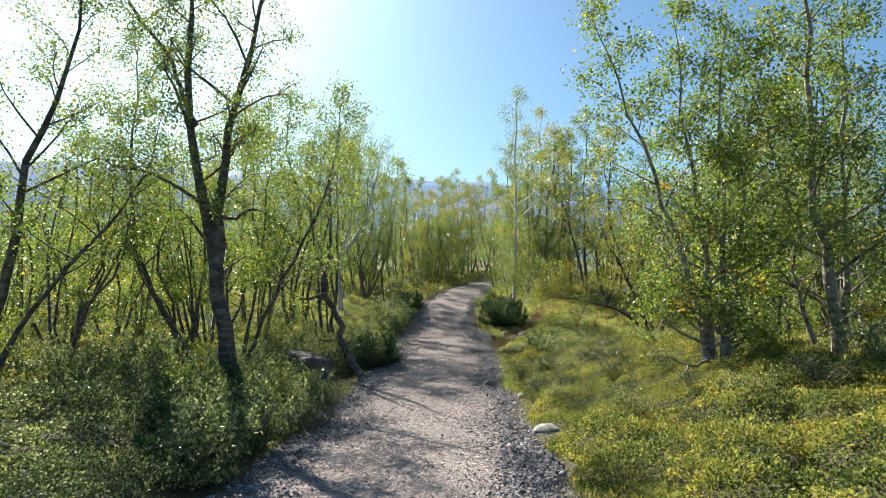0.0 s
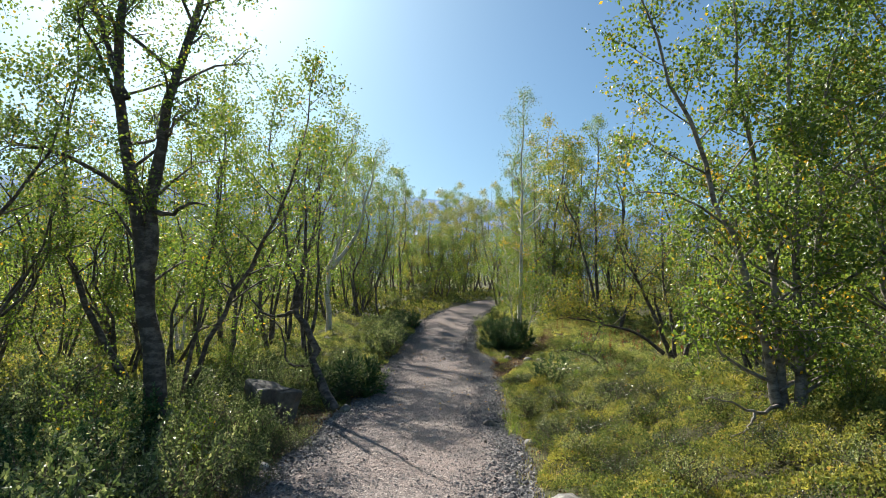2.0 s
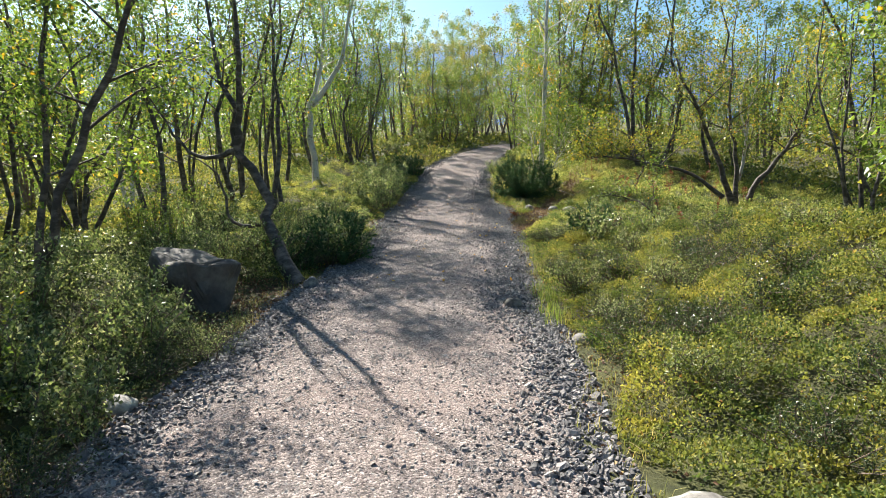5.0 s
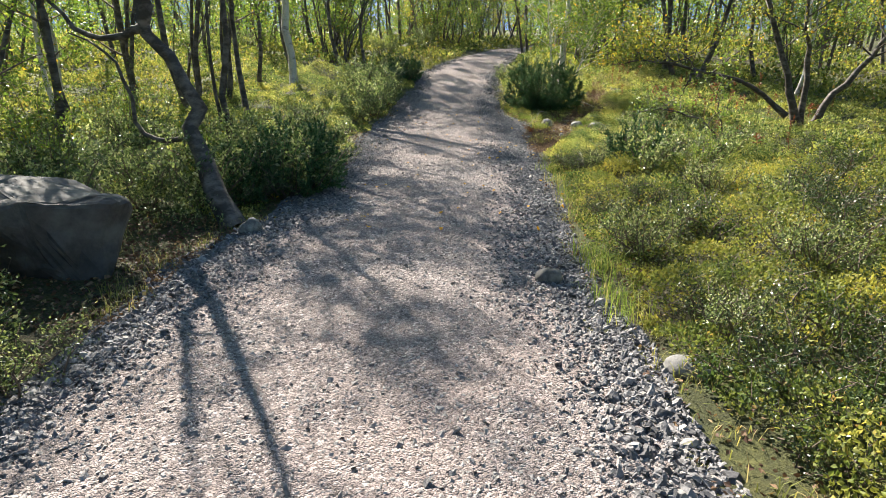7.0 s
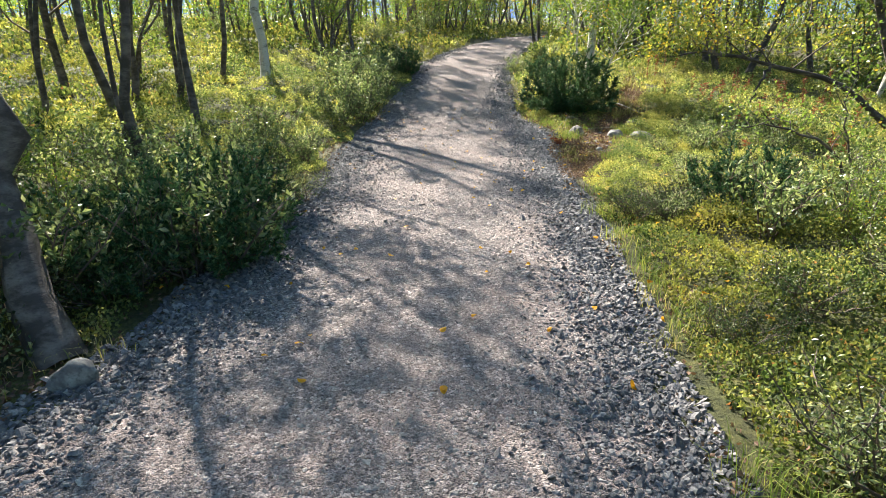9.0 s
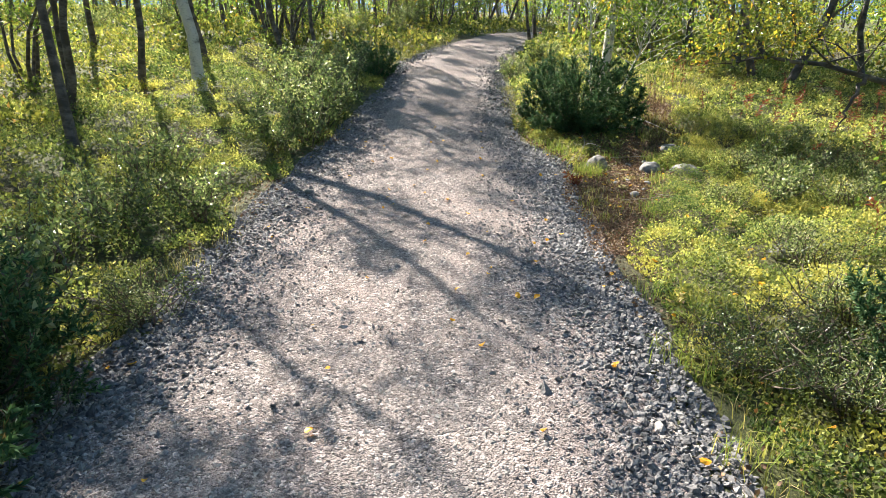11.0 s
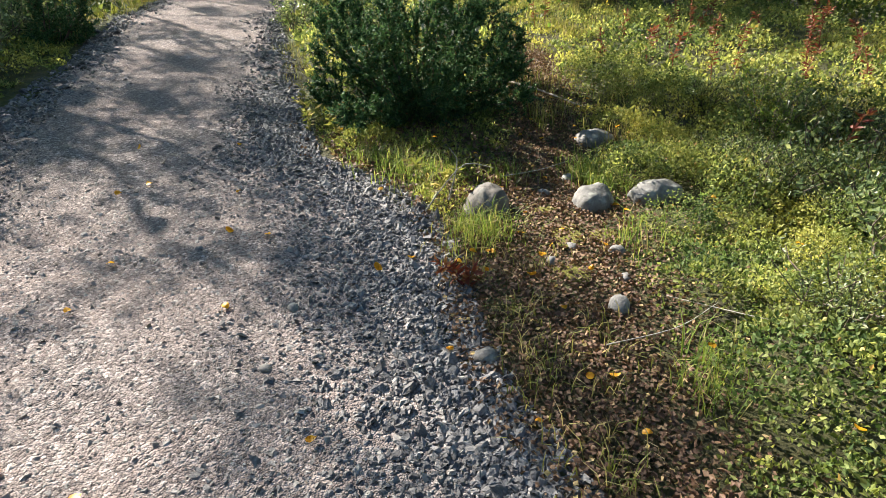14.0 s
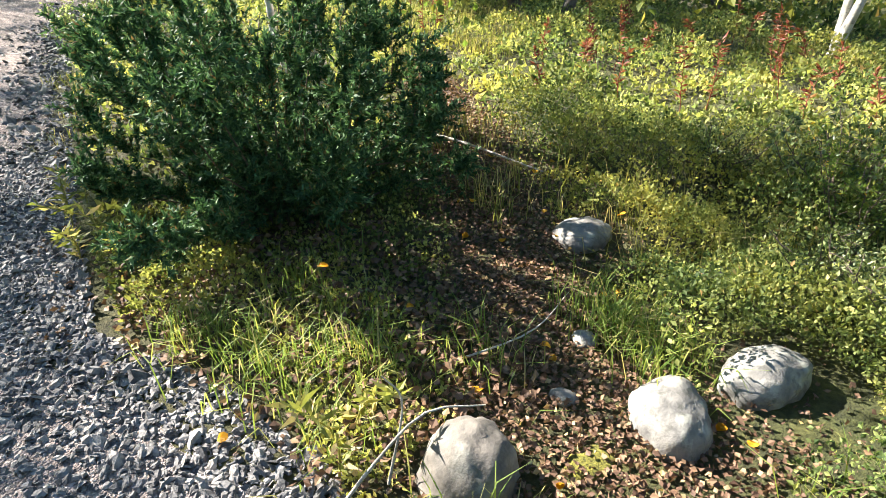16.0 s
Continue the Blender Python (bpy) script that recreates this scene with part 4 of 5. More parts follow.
for k, x, y, turn, size in [(0, -1.9, 26.2, 0, 1.1), (0, -2.5, 25.2, 80, 1.0), (0, -2.0, 24.3, 140, 0.85), (1, -1.9, 27.6, 0, 1.0), (3, -1.7, 29.0, 0, 1.2), (1, -2.9, 23.6, 30, 0.9),
        (1, -2.3, 7.9, 0, 1.1), (2, -2.75, 8.9, 20, 0.85), (1, -2.9, 9.6, 200, 1.0), (3, -2.6, 10.6, 0, 1.0), (1, -3.3, 7.2, 80, 1.0), (3, -2.4, 6.9, 10, 1.0), (2, -3.4, 8.3, 100, 0.8),
        (3, -1.75, 15.2, 0, 1.3), (1, -2.3, 15.6, 40, 1.0), (3, -2.1, 16.6, 90, 1.2), (1, -2.6, 17.9, 90, 0.9), (3, -2.6, 14.4, 30, 1.2), (2, -3.0, 15.2, 50, 0.9), (1, -3.4, 13.4, 50, 1.0),
        (3, -2.1, 19.3, 70, 0.9), (1, -2.6, 18.8, 150, 1.0), (3, -2.9, 20.2, 20, 1.1), (1, -4.2, 14.4, 0, 1.1), (0, -4.9, 9.2, 30, 0.8), (1, -4.6, 8.0, 130, 1.0), (3, -5.5, 10.6, 0, 1.3),
        (1, 4.4, 20.7, 0, 0.9), (1, 5.0, 19.8, 120, 0.8), (3, 3.9, 20.1, 10, 0.8),
        (2, 4.9, 8.7, 0, 0.7), (3, 5.9, 7.8, 0, 1.3), (1, 6.9, 8.3, 10, 1.1), (0, 8.0, 9.3, 10, 0.8), (3, 3.2, 13.4, 0, 0.7), (2, 3.3, 15.4, 0, 0.7), (3, 2.9, 15.9, 0, 1.1), (1, 3.9, 16.2, 20, 0.9),
        (1, 1.95, 28.2, 0, 0.9), (3, 2.6, 26.2, 10, 1.2), (1, 3.0, 30.0, 10, 1.0), (0, -2.7, 33.0, 0, 0.9), (1, -1.6, 36.0, 0, 1.1), (2, -3.0, 36.5, 0, 1.0)]:
    put_bush(k, x, y, turn, size)
for k, x, y, turn, size in [(5, -2.25, 5.6, 0, 0.9), (5, -2.7, 6.3, 50, 1.0), (0, -2.6, 7.3, 100, 0.8), (5, -2.9, 8.2, 150, 0.8), (5, -2.15, 9.2, 20, 0.7), (4, -1.95, 8.4, 20, 0.9), (5, -3.2, 9.9, 70, 0.8),
        (4, -2.3, 10.2, 90, 0.9), (6, -1.95, 10.7, 10, 0.9), (0, -3.9, 10.9, 20, 0.8), (5, -4.2, 12.0, 0, 0.9), (4, -2.2, 14.7, 0, 1.2), (0, -3.1, 14.2, 0, 0.8), (0, -2.7, 16.2, 40, 0.8), (5, -3.3, 17.0, 0, 0.9), (4, -1.7, 16.0, 0, 1.0),
        (6, -1.55, 17.3, 0, 0.9), (0, -4.3, 16.2, 0, 0.9), (4, -4.0, 9.8, 0, 1.2), (6, -3.2, 11.3, 0, 1.0), (0, -5.6, 8.6, 0, 0.9),
        (4, 2.5, 10.4, 0, 1.1), (4, 3.3, 10.9, 40, 1.2), (4, 2.0, 11.6, 70, 0.9), (6, 2.8, 11.9, 0, 1.1), (4, 3.9, 11.7, 0, 1.2), (6, 2.1, 9.5, 0, 1.0), (4, 3.0, 9.0, 0, 1.0), (6, 1.95, 12.9, 0, 1.2), (4, 2.6, 13.3, 0, 1.2),
        (4, 3.6, 13.2, 0, 1.3), (4, 2.5, 14.6, 0, 1.0), (6, 3.2, 14.5, 0, 1.1), (4, 4.3, 14.0, 0, 1.2), (4, 2.4, 16.7, 0, 1.0), (6, 2.9, 17.2, 0, 1.1), (4, 3.5, 17.2, 0, 1.2), (6, 3.3, 18.2, 0, 1.0), (4, 4.2, 18.3, 0, 1.2),
        (6, 3.4, 19.9, 0, 0.9), (6, 3.4, 18.6, 0, 0.9), (6, 4.3, 20.6, 0, 0.8), (6, 4.3, 21.5, 0, 0.9), (6, 4.6, 19.7, 0, 1.1), (4, 5.6, 21.6, 0, 1.0), (6, 4.9, 22.6, 0, 0.9),
        (4, 3.6, 7.9, 0, 1.1), (6, 2.6, 7.6, 0, 1.0), (4, 4.6, 7.0, 0, 1.2), (6, 3.6, 6.6, 0, 1.0), (4, 2.9, 6.2, 0, 1.0), (4, 5.2, 10.4, 0, 1.3), (4, 5.4, 12.2, 0, 1.3), (4, 5.6, 16.4, 0, 1.3), (6, 5.2, 18.0, 0, 1.2),
        (5, -1.75, 22.75, 0, 1.15), (0, -1.85, 23.6, 40, 1.05), (5, -2.1, 22.2, 100, 0.9), (5, -1.7, 24.4, 10, 1.0), (6, 4.2, 21.1, 0, 1.0), (2, 4.75, 21.75, 80, 0.62), (1, 5.05, 21.95, 10, 0.8), (6, 5.4, 21.0, 10, 1.0), (5, -3.0, 11.5, 30, 0.75), (5, -2.65, 11.3, 200, 0.6),
        (4, 2.1, 16.9, 0, 1.0), (6, 2.4, 16.4, 30, 1.0), (4, 2.6, 16.9, 90, 1.0), (4, 1.98, 10.75, 0, 1.0), (4, 2.45, 11.2, 60, 1.1), (6, 2.0, 11.2, 0, 0.9), (4, 1.85, 10.2, 100, 0.8), (4, 3.3, 12.5, 0, 1.2), (4, 2.3, 8.6, 0, 0.9), (6, 4.1, 10.3, 0, 1.1), (4, 1.95, 14.2, 0, 0.8), (6, 4.9, 13.0, 0, 1.2)]:
    put_bush(k, x, y, turn, size)
for i in range(36):
    x, y = rng.uniform(-14, 15), rng.uniform(6, 44)
    if path_gap(x, y) < 2.0 or (x > 0 and y < 28 and x < 9):
        continue
    put_bush(int(rng.integers(0, 4)), x, y, rng.uniform(0, 360), rng.uniform(0.7, 1.2))


def juniper(seed, radius, height, sprigs, label):
    """A spreading juniper: fanned stems, each ending in upright sprigs of short needles."""
    g = np.random.default_rng(seed)
    ob = new("juniper_bush")
    wood, C, A = Soup(), [], []
    for k in range(int(54 * radius ** 0.4)):
        a = k * 2.4 + g.uniform(-0.3, 0.3)
        out = radius * (0.25 + 0.75 * math.sqrt(g.uniform(0, 1)))
        h = height * (0.45 + 0.55 * g.uniform(0.3, 1.0)) * (1.12 - 0.45 * (out / radius) ** 2)
        if k % 3 == 0:
            out, h = radius * g.uniform(0.8, 1.05), height * g.uniform(0.16, 0.42)
        d = np.array([math.cos(a), math.sin(a), 0])
        q = curve([d * 0.22 * radius, d * out * 0.45 + [0, 0, h * 0.28], d * out * 0.85 + [0, 0, h * 0.66], d * out * 1.0 + [0, 0, h]], 7)
        q[1:] += g.normal(size=(6, 3)) * 0.02
        wood.add(*tube(q, [0.011, 0.009, 0.007, 0.006, 0.004, 0.003, 0.0015], 3))
        for s in range(sprigs):
            f = 6 * (0.05 + 0.95 * g.uniform(0, 1) ** 0.85) * 0.999
            i = int(f)
            o = q[i] + (q[i + 1] - q[i]) * (f - i)
            way = unit(d * 0.5 + g.normal(size=3) * 0.55 + [0, 0, 0.75])
            ln = g.uniform(0.09, 0.19)
            m = 58
            t = g.uniform(0, 1, m)
            C.append(o + way * (t * ln)[:, None])
            A.append(way * 0.75 + g.normal(size=(m, 3)) * 0.62)
    tagged(part("stemwork", wood.mesh("stemwork", M_TWIG, True), ob), kind="stuff")
    C, A = np.concatenate(C), np.concatenate(A)
    part("needle_mass", poly("needle_mass", *leaves(C, A, 0.035, 0.36, g, 0.02, True), M_JUNIPER), ob)
    return tagged(ob, label, "bush")


jun = juniper(61, 1.05, 1.45, 52, "wide dark green juniper bush growing at the path's edge")
stand(jun, 2.55, 23.75, 0, -0.04)
small = juniper(62, 0.5, 0.75, 12, "small dark juniper standing in the heath")
stand(small, 3.0, 16.6, 0, -0.03)
copy_thing(small, Matrix.Translation(above(-2.25, 14.9, -0.03)) @ Matrix.Rotation(2.0, 4, 'Z'))
for x, y, a, s in [(-1.75, 15.35, 0.6, 1.25), (-1.95, 16.3, 3.0, 1.1), (-1.5, 28.2, 1.5, 1.2), (-2.6, 5.9, 1.1, 0.9), (-3.3, 7.4, 2.2, 1.0), (-3.9, 9.6, 2.7, 1.1)]:
    copy_thing(small, Matrix.Translation(above(x, y, -0.03)) @ Matrix.Rotation(a, 4, 'Z') @ Matrix.Scale(s, 4))


def grass(name, spots, seed, blades, height, label, mat=M_GRASS):
    g = np.random.default_rng(seed)
    x = np.repeat(np.array([s[0] for s in spots]), blades)
    y = np.repeat(np.array([s[1] for s in spots]), blades)
    n = len(x)
    x, y = x + g.normal(size=n) * 0.07, y + g.normal(size=n) * 0.07
    a = g.uniform(0, 6.28, n)
    h = height * g.uniform(0.5, 1.2, n)
    b = np.stack([x, y, land(x, y) - 0.01], -1)
    o = np.stack([np.cos(a), np.sin(a), np.zeros(n)], -1)
    s = np.stack([-np.sin(a), np.cos(a), np.zeros(n)], -1) * 0.0022
    lean = g.uniform(0.2, 0.95, n)
    v = np.empty((n, 6, 3))
    p1 = b + o * (h * lean * 0.3)[:, None] + np.stack([np.zeros(n)] * 2 + [h * 0.62], -1)
    p2 = b + o * (h * lean)[:, None] + np.stack([np.zeros(n)] * 2 + [h * (1 - 0.35 * lean)], -1)
    v[:, 0], v[:, 1], v[:, 2], v[:, 3], v[:, 4], v[:, 5] = b - s, b + s, p1 + s, p1 - s, p2 + s * 0.2, p2 - s * 0.2
    i = np.arange(n)[:, None] * 6
    f = np.concatenate([i + [0, 1, 2, 3], i + [3, 2, 4, 5]])
    return tagged(new(name, poly(name, v.reshape(-1, 3), f, mat)), label, "grass", kind="stuff")


spots = []
for i in range(620):
    y = rng.uniform(3, 33)
    side = rng.uniform() < 0.6
    x = float(right_edge(y)) + abs(rng.normal()) * 0.3 if side else float(left_edge(y)) - abs(rng.normal()) * 0.35
    if wave(x, y, 0.9, 5.0) > 0.2:
        spots.append((x, y))
grass("grass_tuft", spots, 71, 20, 0.12, "thin green and straw-coloured grass along the path edges")
spots = [(rng.normal(2.15, 0.32), rng.normal(22.45, 0.28)) for i in range(42)] + [(rng.normal(2.24, 0.08), rng.normal(21.36, 0.09)) for i in range(12)] + [(rng.normal(2.95, 0.08), rng.normal(20.85, 0.08)) for i in range(3)] + [(rng.normal(2.55, 0.12), rng.normal(19.9, 0.15)) for i in range(4)] + [(rng.normal(3.25, 0.07), rng.normal(21.62, 0.06)) for i in range(5)] + [(rng.normal(3.35, 0.12), rng.normal(21.95, 0.12)) for i in range(14)]
spots = [s for s in spots if path_gap(*s) > 0.03]
grass("grass_tuft", spots, 72, 26, 0.2, "long bright green grass in front of the juniper", M_GRASS_GREEN)
spots = [(float(right_edge(y)) + abs(rng.normal()) * 0.12, y) for y in rng.uniform(11.6, 13.0, 14)] + [(float(right_edge(y)) + abs(rng.normal()) * 0.2, y) for y in rng.uniform(13, 18.6, 12)]
grass("grass_tuft", spots, 73, 26, 0.22, "tall yellow-green grass at the gravel's edge", M_GRASS_GREEN)
spots = [(x, y) for x, y in zip(rng.uniform(3.4, 9.5, 1100), rng.uniform(20.5, 30, 1100)) if wave(x, y, 1.2, 2.0) > 0.1] + [(float(left_edge(y)) - rng.uniform(0.1, 2.2), y) for y in rng.uniform(28, 37, 260)]
grass("grass_tuft", spots, 74, 18, 0.25, "yellowing grass patches under the birches")

# ---- stones ----


def rock_mesh(name, seed, size, mat, cut=0.0, detail=3):
    """A weathered stone: an uneven ball, partly cut flat."""
    bm = bmesh.new()
    bmesh.ops.create_icosphere(bm, subdivisions=detail, radius=1.0)
    off = Vector((seed * 3.7, seed * 1.9, seed * 0.7))
    g = random.Random(seed)
    if cut > 8:
        bm.free()
        bm = bmesh.new()
        for k in range(16):
            hi = k % 2
            t = k * 2.4 + g.uniform(-0.3, 0.3)
            w = g.uniform(0.8, 1.05) * (1.0 if hi else 0.78)
            bm.verts.new((math.cos(t) * w, math.sin(t) * w, g.uniform(0.5, 0.95) if hi else g.uniform(-1.2, -0.2)))
        hull = bmesh.ops.convex_hull(bm, input=bm.verts[:])
        bmesh.ops.delete(bm, geom=[v for v in bm.verts if not v.link_faces], context='VERTS')
        bmesh.ops.bevel(bm, geom=bm.edges[:], offset=0.06, segments=2, profile=0.6, affect='EDGES')
        bmesh.ops.triangulate(bm, faces=bm.faces[:])
        bmesh.ops.subdivide_edges(bm, edges=[e for e in bm.edges if e.calc_length() > 0.25], cuts=3, use_grid_fill=True)
        cut = 0.5
    planes = [(Vector((g.gauss(0, 1), g.gauss(0, 1), g.gauss(0, 0.8))).normalized(), g.uniform(0.62, 0.9)) for k in range(int(cut))]
    for v in bm.verts:
        p = v.co.copy()
        for nrm, dist in planes:
            over = p.dot(nrm) - dist
            if over > 0:
                p -= nrm * over * 0.92
        p *= 1 + (0.17 if cut == 0.5 else 0.16) * noise.noise(v.co * 1.1 + off) + 0.11 * noise.noise(v.co * 2.6 + off) + 0.045 * noise.noise(v.co * 7 + off)
        v.co = Vector((p.x * size[0], p.y * size[1], p.z * size[2]))
    me = bpy.data.meshes.new(name)
    bm.to_mesh(me)
    bm.free()
    for f in me.polygons:
        f.use_smooth = cut != 0.5
    me.materials.append(mat)
    return me


def rock(name, seed, x, y, size, mat, label, cut=0, dz=0.0, turn=0.0, detail=3, tilt=0.0):
    ob = tagged(new(name, rock_mesh(name, seed, size, mat, cut, detail)), label, "rock")
    ob.matrix_basis = Matrix.Translation(above(x, y, dz)) @ Matrix.Rotation(radians(turn), 4, 'Z') @ Matrix.Rotation(radians(tilt), 4, 'Y')
    return ob


rock("boulder", 5, -2.86, 12.45, (0.54, 0.5, 0.5), M_BOULDER, "large dark angular boulder with a flat top beside the path", 12, 0.23, 30, 3, 6)
rock("rock", 2, 1.5, 8.2, (0.27, 0.22, 0.16), M_ROCK, "pale grey half-buried rock at the path edge", 3, -0.06, 20)
rock("rock", 3, 1.02, 12.3, (0.11, 0.085, 0.075), M_ROCK_BROWN, "brownish angular stone lying on the gravel", 6, 0.035, 0)
rock("rock", 4, 2.4, 21.68, (0.155, 0.145, 0.18), M_ROCK_BROWN, "rounded brown-grey rock in long grass", 0, 0.0, 30, 4)
rock("rock", 5, 3.06, 21.48, (0.18, 0.13, 0.13), M_ROCK, "rounded grey rock in the leafy hollow", 0, 0.0, 40, 4)
rock("rock", 6, 3.5, 21.42, (0.18, 0.12, 0.11), M_ROCK, "pale oval rock beside bilberry plants", 0, 0.03, -10, 4)
rock("rock", 7, 3.73, 22.55, (0.17, 0.14, 0.1), M_ROCK, "pale grey rock in the leafy hollow", 0, 0.0, 10, 4)
rock("rock", 8, 1.58, 11.0, (0.13, 0.12, 0.1), M_ROCK, "grey rock at the path edge", 3, -0.005, 10)
rock("rock", 9, -1.75, 13.6, (0.12, 0.1, 0.11), M_ROCK, "grey stone at the foot of the crooked birch", 4, 0.04, 10)
rock("rock", 10, 3.3, 18.6, (0.16, 0.13, 0.11), M_ROCK, "pale rock half hidden in the heath", 2, 0.03, 10)
rock("rock", 11, -2.2, 9.6, (0.2, 0.14, 0.08), M_ROCK, "flat grey stone under shrubs at the path edge", 3, 0.02, 10)
for k, (x, y, r) in enumerate([(1.83, 20.3, 0.06), (2.53, 20.4, 0.07), (2.62, 21.0, 0.045), (2.82, 20.85, 0.05), (3.3, 21.75, 0.05), (3.15, 21.95, 0.06), (2.85, 21.75, 0.05), (4.0, 21.95, 0.1), (2.45, 20.9, 0.04), (1.1, 20.9, 0.035), (0.95, 20.5, 0.03), (-1.2, 20.3, 0.06), (2.7, 20.6, 0.04)]):
    rock("stone", 20 + k, x, y, (r, r * 0.75, r * 0.6), M_ROCK, "small pale stone lying on the ground", 3, r * 0.3, k * 50, 2)

# Moss cushions in the hollow
def moss_material():
    m, nt, b, out = material("moss")
    fine = noise_tex(nt, 60.0, 5.0, 0.75)
    c = ramp(nt, fine, [(0.3, (0.05, 0.05, 0.012)), (0.5, (0.16, 0.15, 0.025)), (0.72, (0.33, 0.29, 0.045))])
    nt.links.new(c, b.inputs["Base Color"])
    b.inputs["Roughness"].default_value = 1.0
    bumped(nt, b, fine, 1.0, 0.02)
    return m


M_MOSS = moss_material()
for k, (x, y, rx, ry, turn) in enumerate([(2.68, 21.12, 0.17, 0.09, 60), (2.86, 21.05, 0.1, 0.07, 20), (2.72, 21.5, 0.09, 0.06, 0), (2.5, 20.75, 0.12, 0.08, 100)]):
    cushion = tagged(new("moss_cushion", rock_mesh("moss_cushion", 60 + k, (rx, ry, 0.016), M_MOSS, 0, 4)), "low yellow-green moss cushion among dead leaves", "moss")
    cushion.matrix_basis = Matrix.Translation(above(x, y, 0.008)) @ Matrix.Rotation(radians(turn), 4, 'Z')

# Loose gravel: joined carpets of crushed stones, thickest along the edges
PEB = []
for k in range(18):
    g = np.random.default_rng(400 + k)
    m = 4 + k % 2
    t = np.arange(m) / m * 2 * np.pi + g.uniform(-0.25, 0.25, m)
    low = np.stack([np.cos(t), np.sin(t), np.full(m, -0.1)], -1) * g.uniform(0.85, 1.12, (m, 1))
    top = np.stack([np.cos(t + 0.2) * 0.62, np.sin(t + 0.2) * 0.62, np.full(m, 0.66)], -1) * g.uniform(0.7, 1.1, (m, 1))
    v = np.concatenate([low, top]) * [1.1, g.uniform(0.65, 0.98), g.uniform(0.5, 0.9)]
    f = []
    for i in range(m):
        n = (i + 1) % m
        f += [(i, n, m + n), (i, m + n, m + i)]
    f += [(m, m + i, m + i + 1) for i in range(1, m - 1)]
    PEB.append((v, np.array(f)))
# chips: low three- and four-sided bits
CHIP = []
for k in range(8):
    g = np.random.default_rng(450 + k)
    m = 3 + k % 2
    t = np.arange(m) / m * 2 * np.pi + g.uniform(-0.4, 0.4, m)
    v = np.concatenate([np.stack([np.cos(t), np.sin(t) * g.uniform(0.6, 1.0), np.full(m, -0.2)], -1), [[g.uniform(-0.3, 0.3), g.uniform(-0.3, 0.3), g.uniform(0.15, 0.42)]]])
    CHIP.append((v, np.array([(i, (i + 1) % m, m) for i in range(m)])))


def scatter(name, n, y0, y1, big, seed, label, spread=0.34, right=0.5, middle=False):
    g = np.random.default_rng(seed)
    y = g.uniform(y0, y1, n) + g.normal(size=n) * 0.45
    l, r = left_edge(y), right_edge(y)
    edge = np.clip(np.abs(g.normal(size=n)) * spread, 0, 1.5) * (1 + 0.4 * wave(y, 1.0, 0.9)) - 0.07
    x = np.where(g.uniform(0, 1, n) > right, l + edge, r - edge)
    if middle:
        x = l + (r - l) * g.uniform(0.02, 0.98, n)
    size = big * np.exp(g.normal(size=n) * 0.33) * (1.0 if middle else 1.12 - 0.55 * np.clip(edge, 0, 1.2))
    z = tread(x, y) - (0.001 if middle else 0.0)
    s = Soup()
    kinds = CHIP if middle else PEB
    which = g.integers(0, len(kinds), n)
    a = g.uniform(0, 6.28, n)
    ca, sa = np.cos(a), np.sin(a)
    for k in range(len(kinds)):
        m = which == k
        v = kinds[k][0][None] * size[m][:, None, None]
        tx, ty = g.normal(size=(2, m.sum(), 1)) * 0.48
        w = np.stack([v[..., 0] * ca[m][:, None] - v[..., 1] * sa[m][:, None] + x[m][:, None],
                      v[..., 0] * sa[m][:, None] + v[..., 1] * ca[m][:, None] + y[m][:, None],
                      v[..., 2] + v[..., 0] * tx + v[..., 1] * ty + (z[m] + size[m] * 0.12)[:, None]], -1)
        f = kinds[k][1][None] + (np.arange(m.sum()) * len(kinds[k][0]))[:, None, None]
        s.add(w.reshape(-1, 3), f.reshape(-1, 3))
    return tagged(part(name, s.mesh(name, M_CHIPS if middle else M_STONES), path, label), kind="stuff")


scatter("loose_gravel", 31000, 17.5, 25.0, 0.0148, 81, "loose blue-grey crushed stones", 0.42, 0.64)
scatter("loose_gravel", 25000, 10.5, 17.5, 0.0158, 82, "loose grey crushed stones", 0.37)
scatter("loose_gravel", 11500, 4.0, 10.5, 0.0195, 83, "loose grey crushed stones", 0.34)
scatter("loose_gravel", 4200, 25.0, 34.0, 0.022, 84, "loose grey crushed stones", 0.26)
scatter("small_gravel", 46000, 10.0, 23.0, 0.0115, 85, "small stones trodden into the path", middle=True)
scatter("small_gravel", 14000, 4.0, 10.5, 0.014, 86, "small stones trodden into the path", middle=True)


# ---- fallen leaves, litter, sticks ----
def litter(name, n, box, size, seed, mat, keep, label, lift=0.012):
    g = np.random.default_rng(seed)
    x, y = g.uniform(box[0], box[1], n), g.uniform(box[2], box[3], n)
    k = keep(x, y, g.uniform(0, 1, n))
    x, y = x[k], y[k]
    c = np.stack([x, y, land(x, y) + lift + g.uniform(0, 0.02, len(x))], -1)
    ax = g.normal(size=c.shape) * [1, 1, 0.25]
    v, f = leaves(c, ax, size, 0.8, g, 0.1)
    return tagged(new(name, poly(name, v, f, mat)), label, "leaves", kind="stuff")


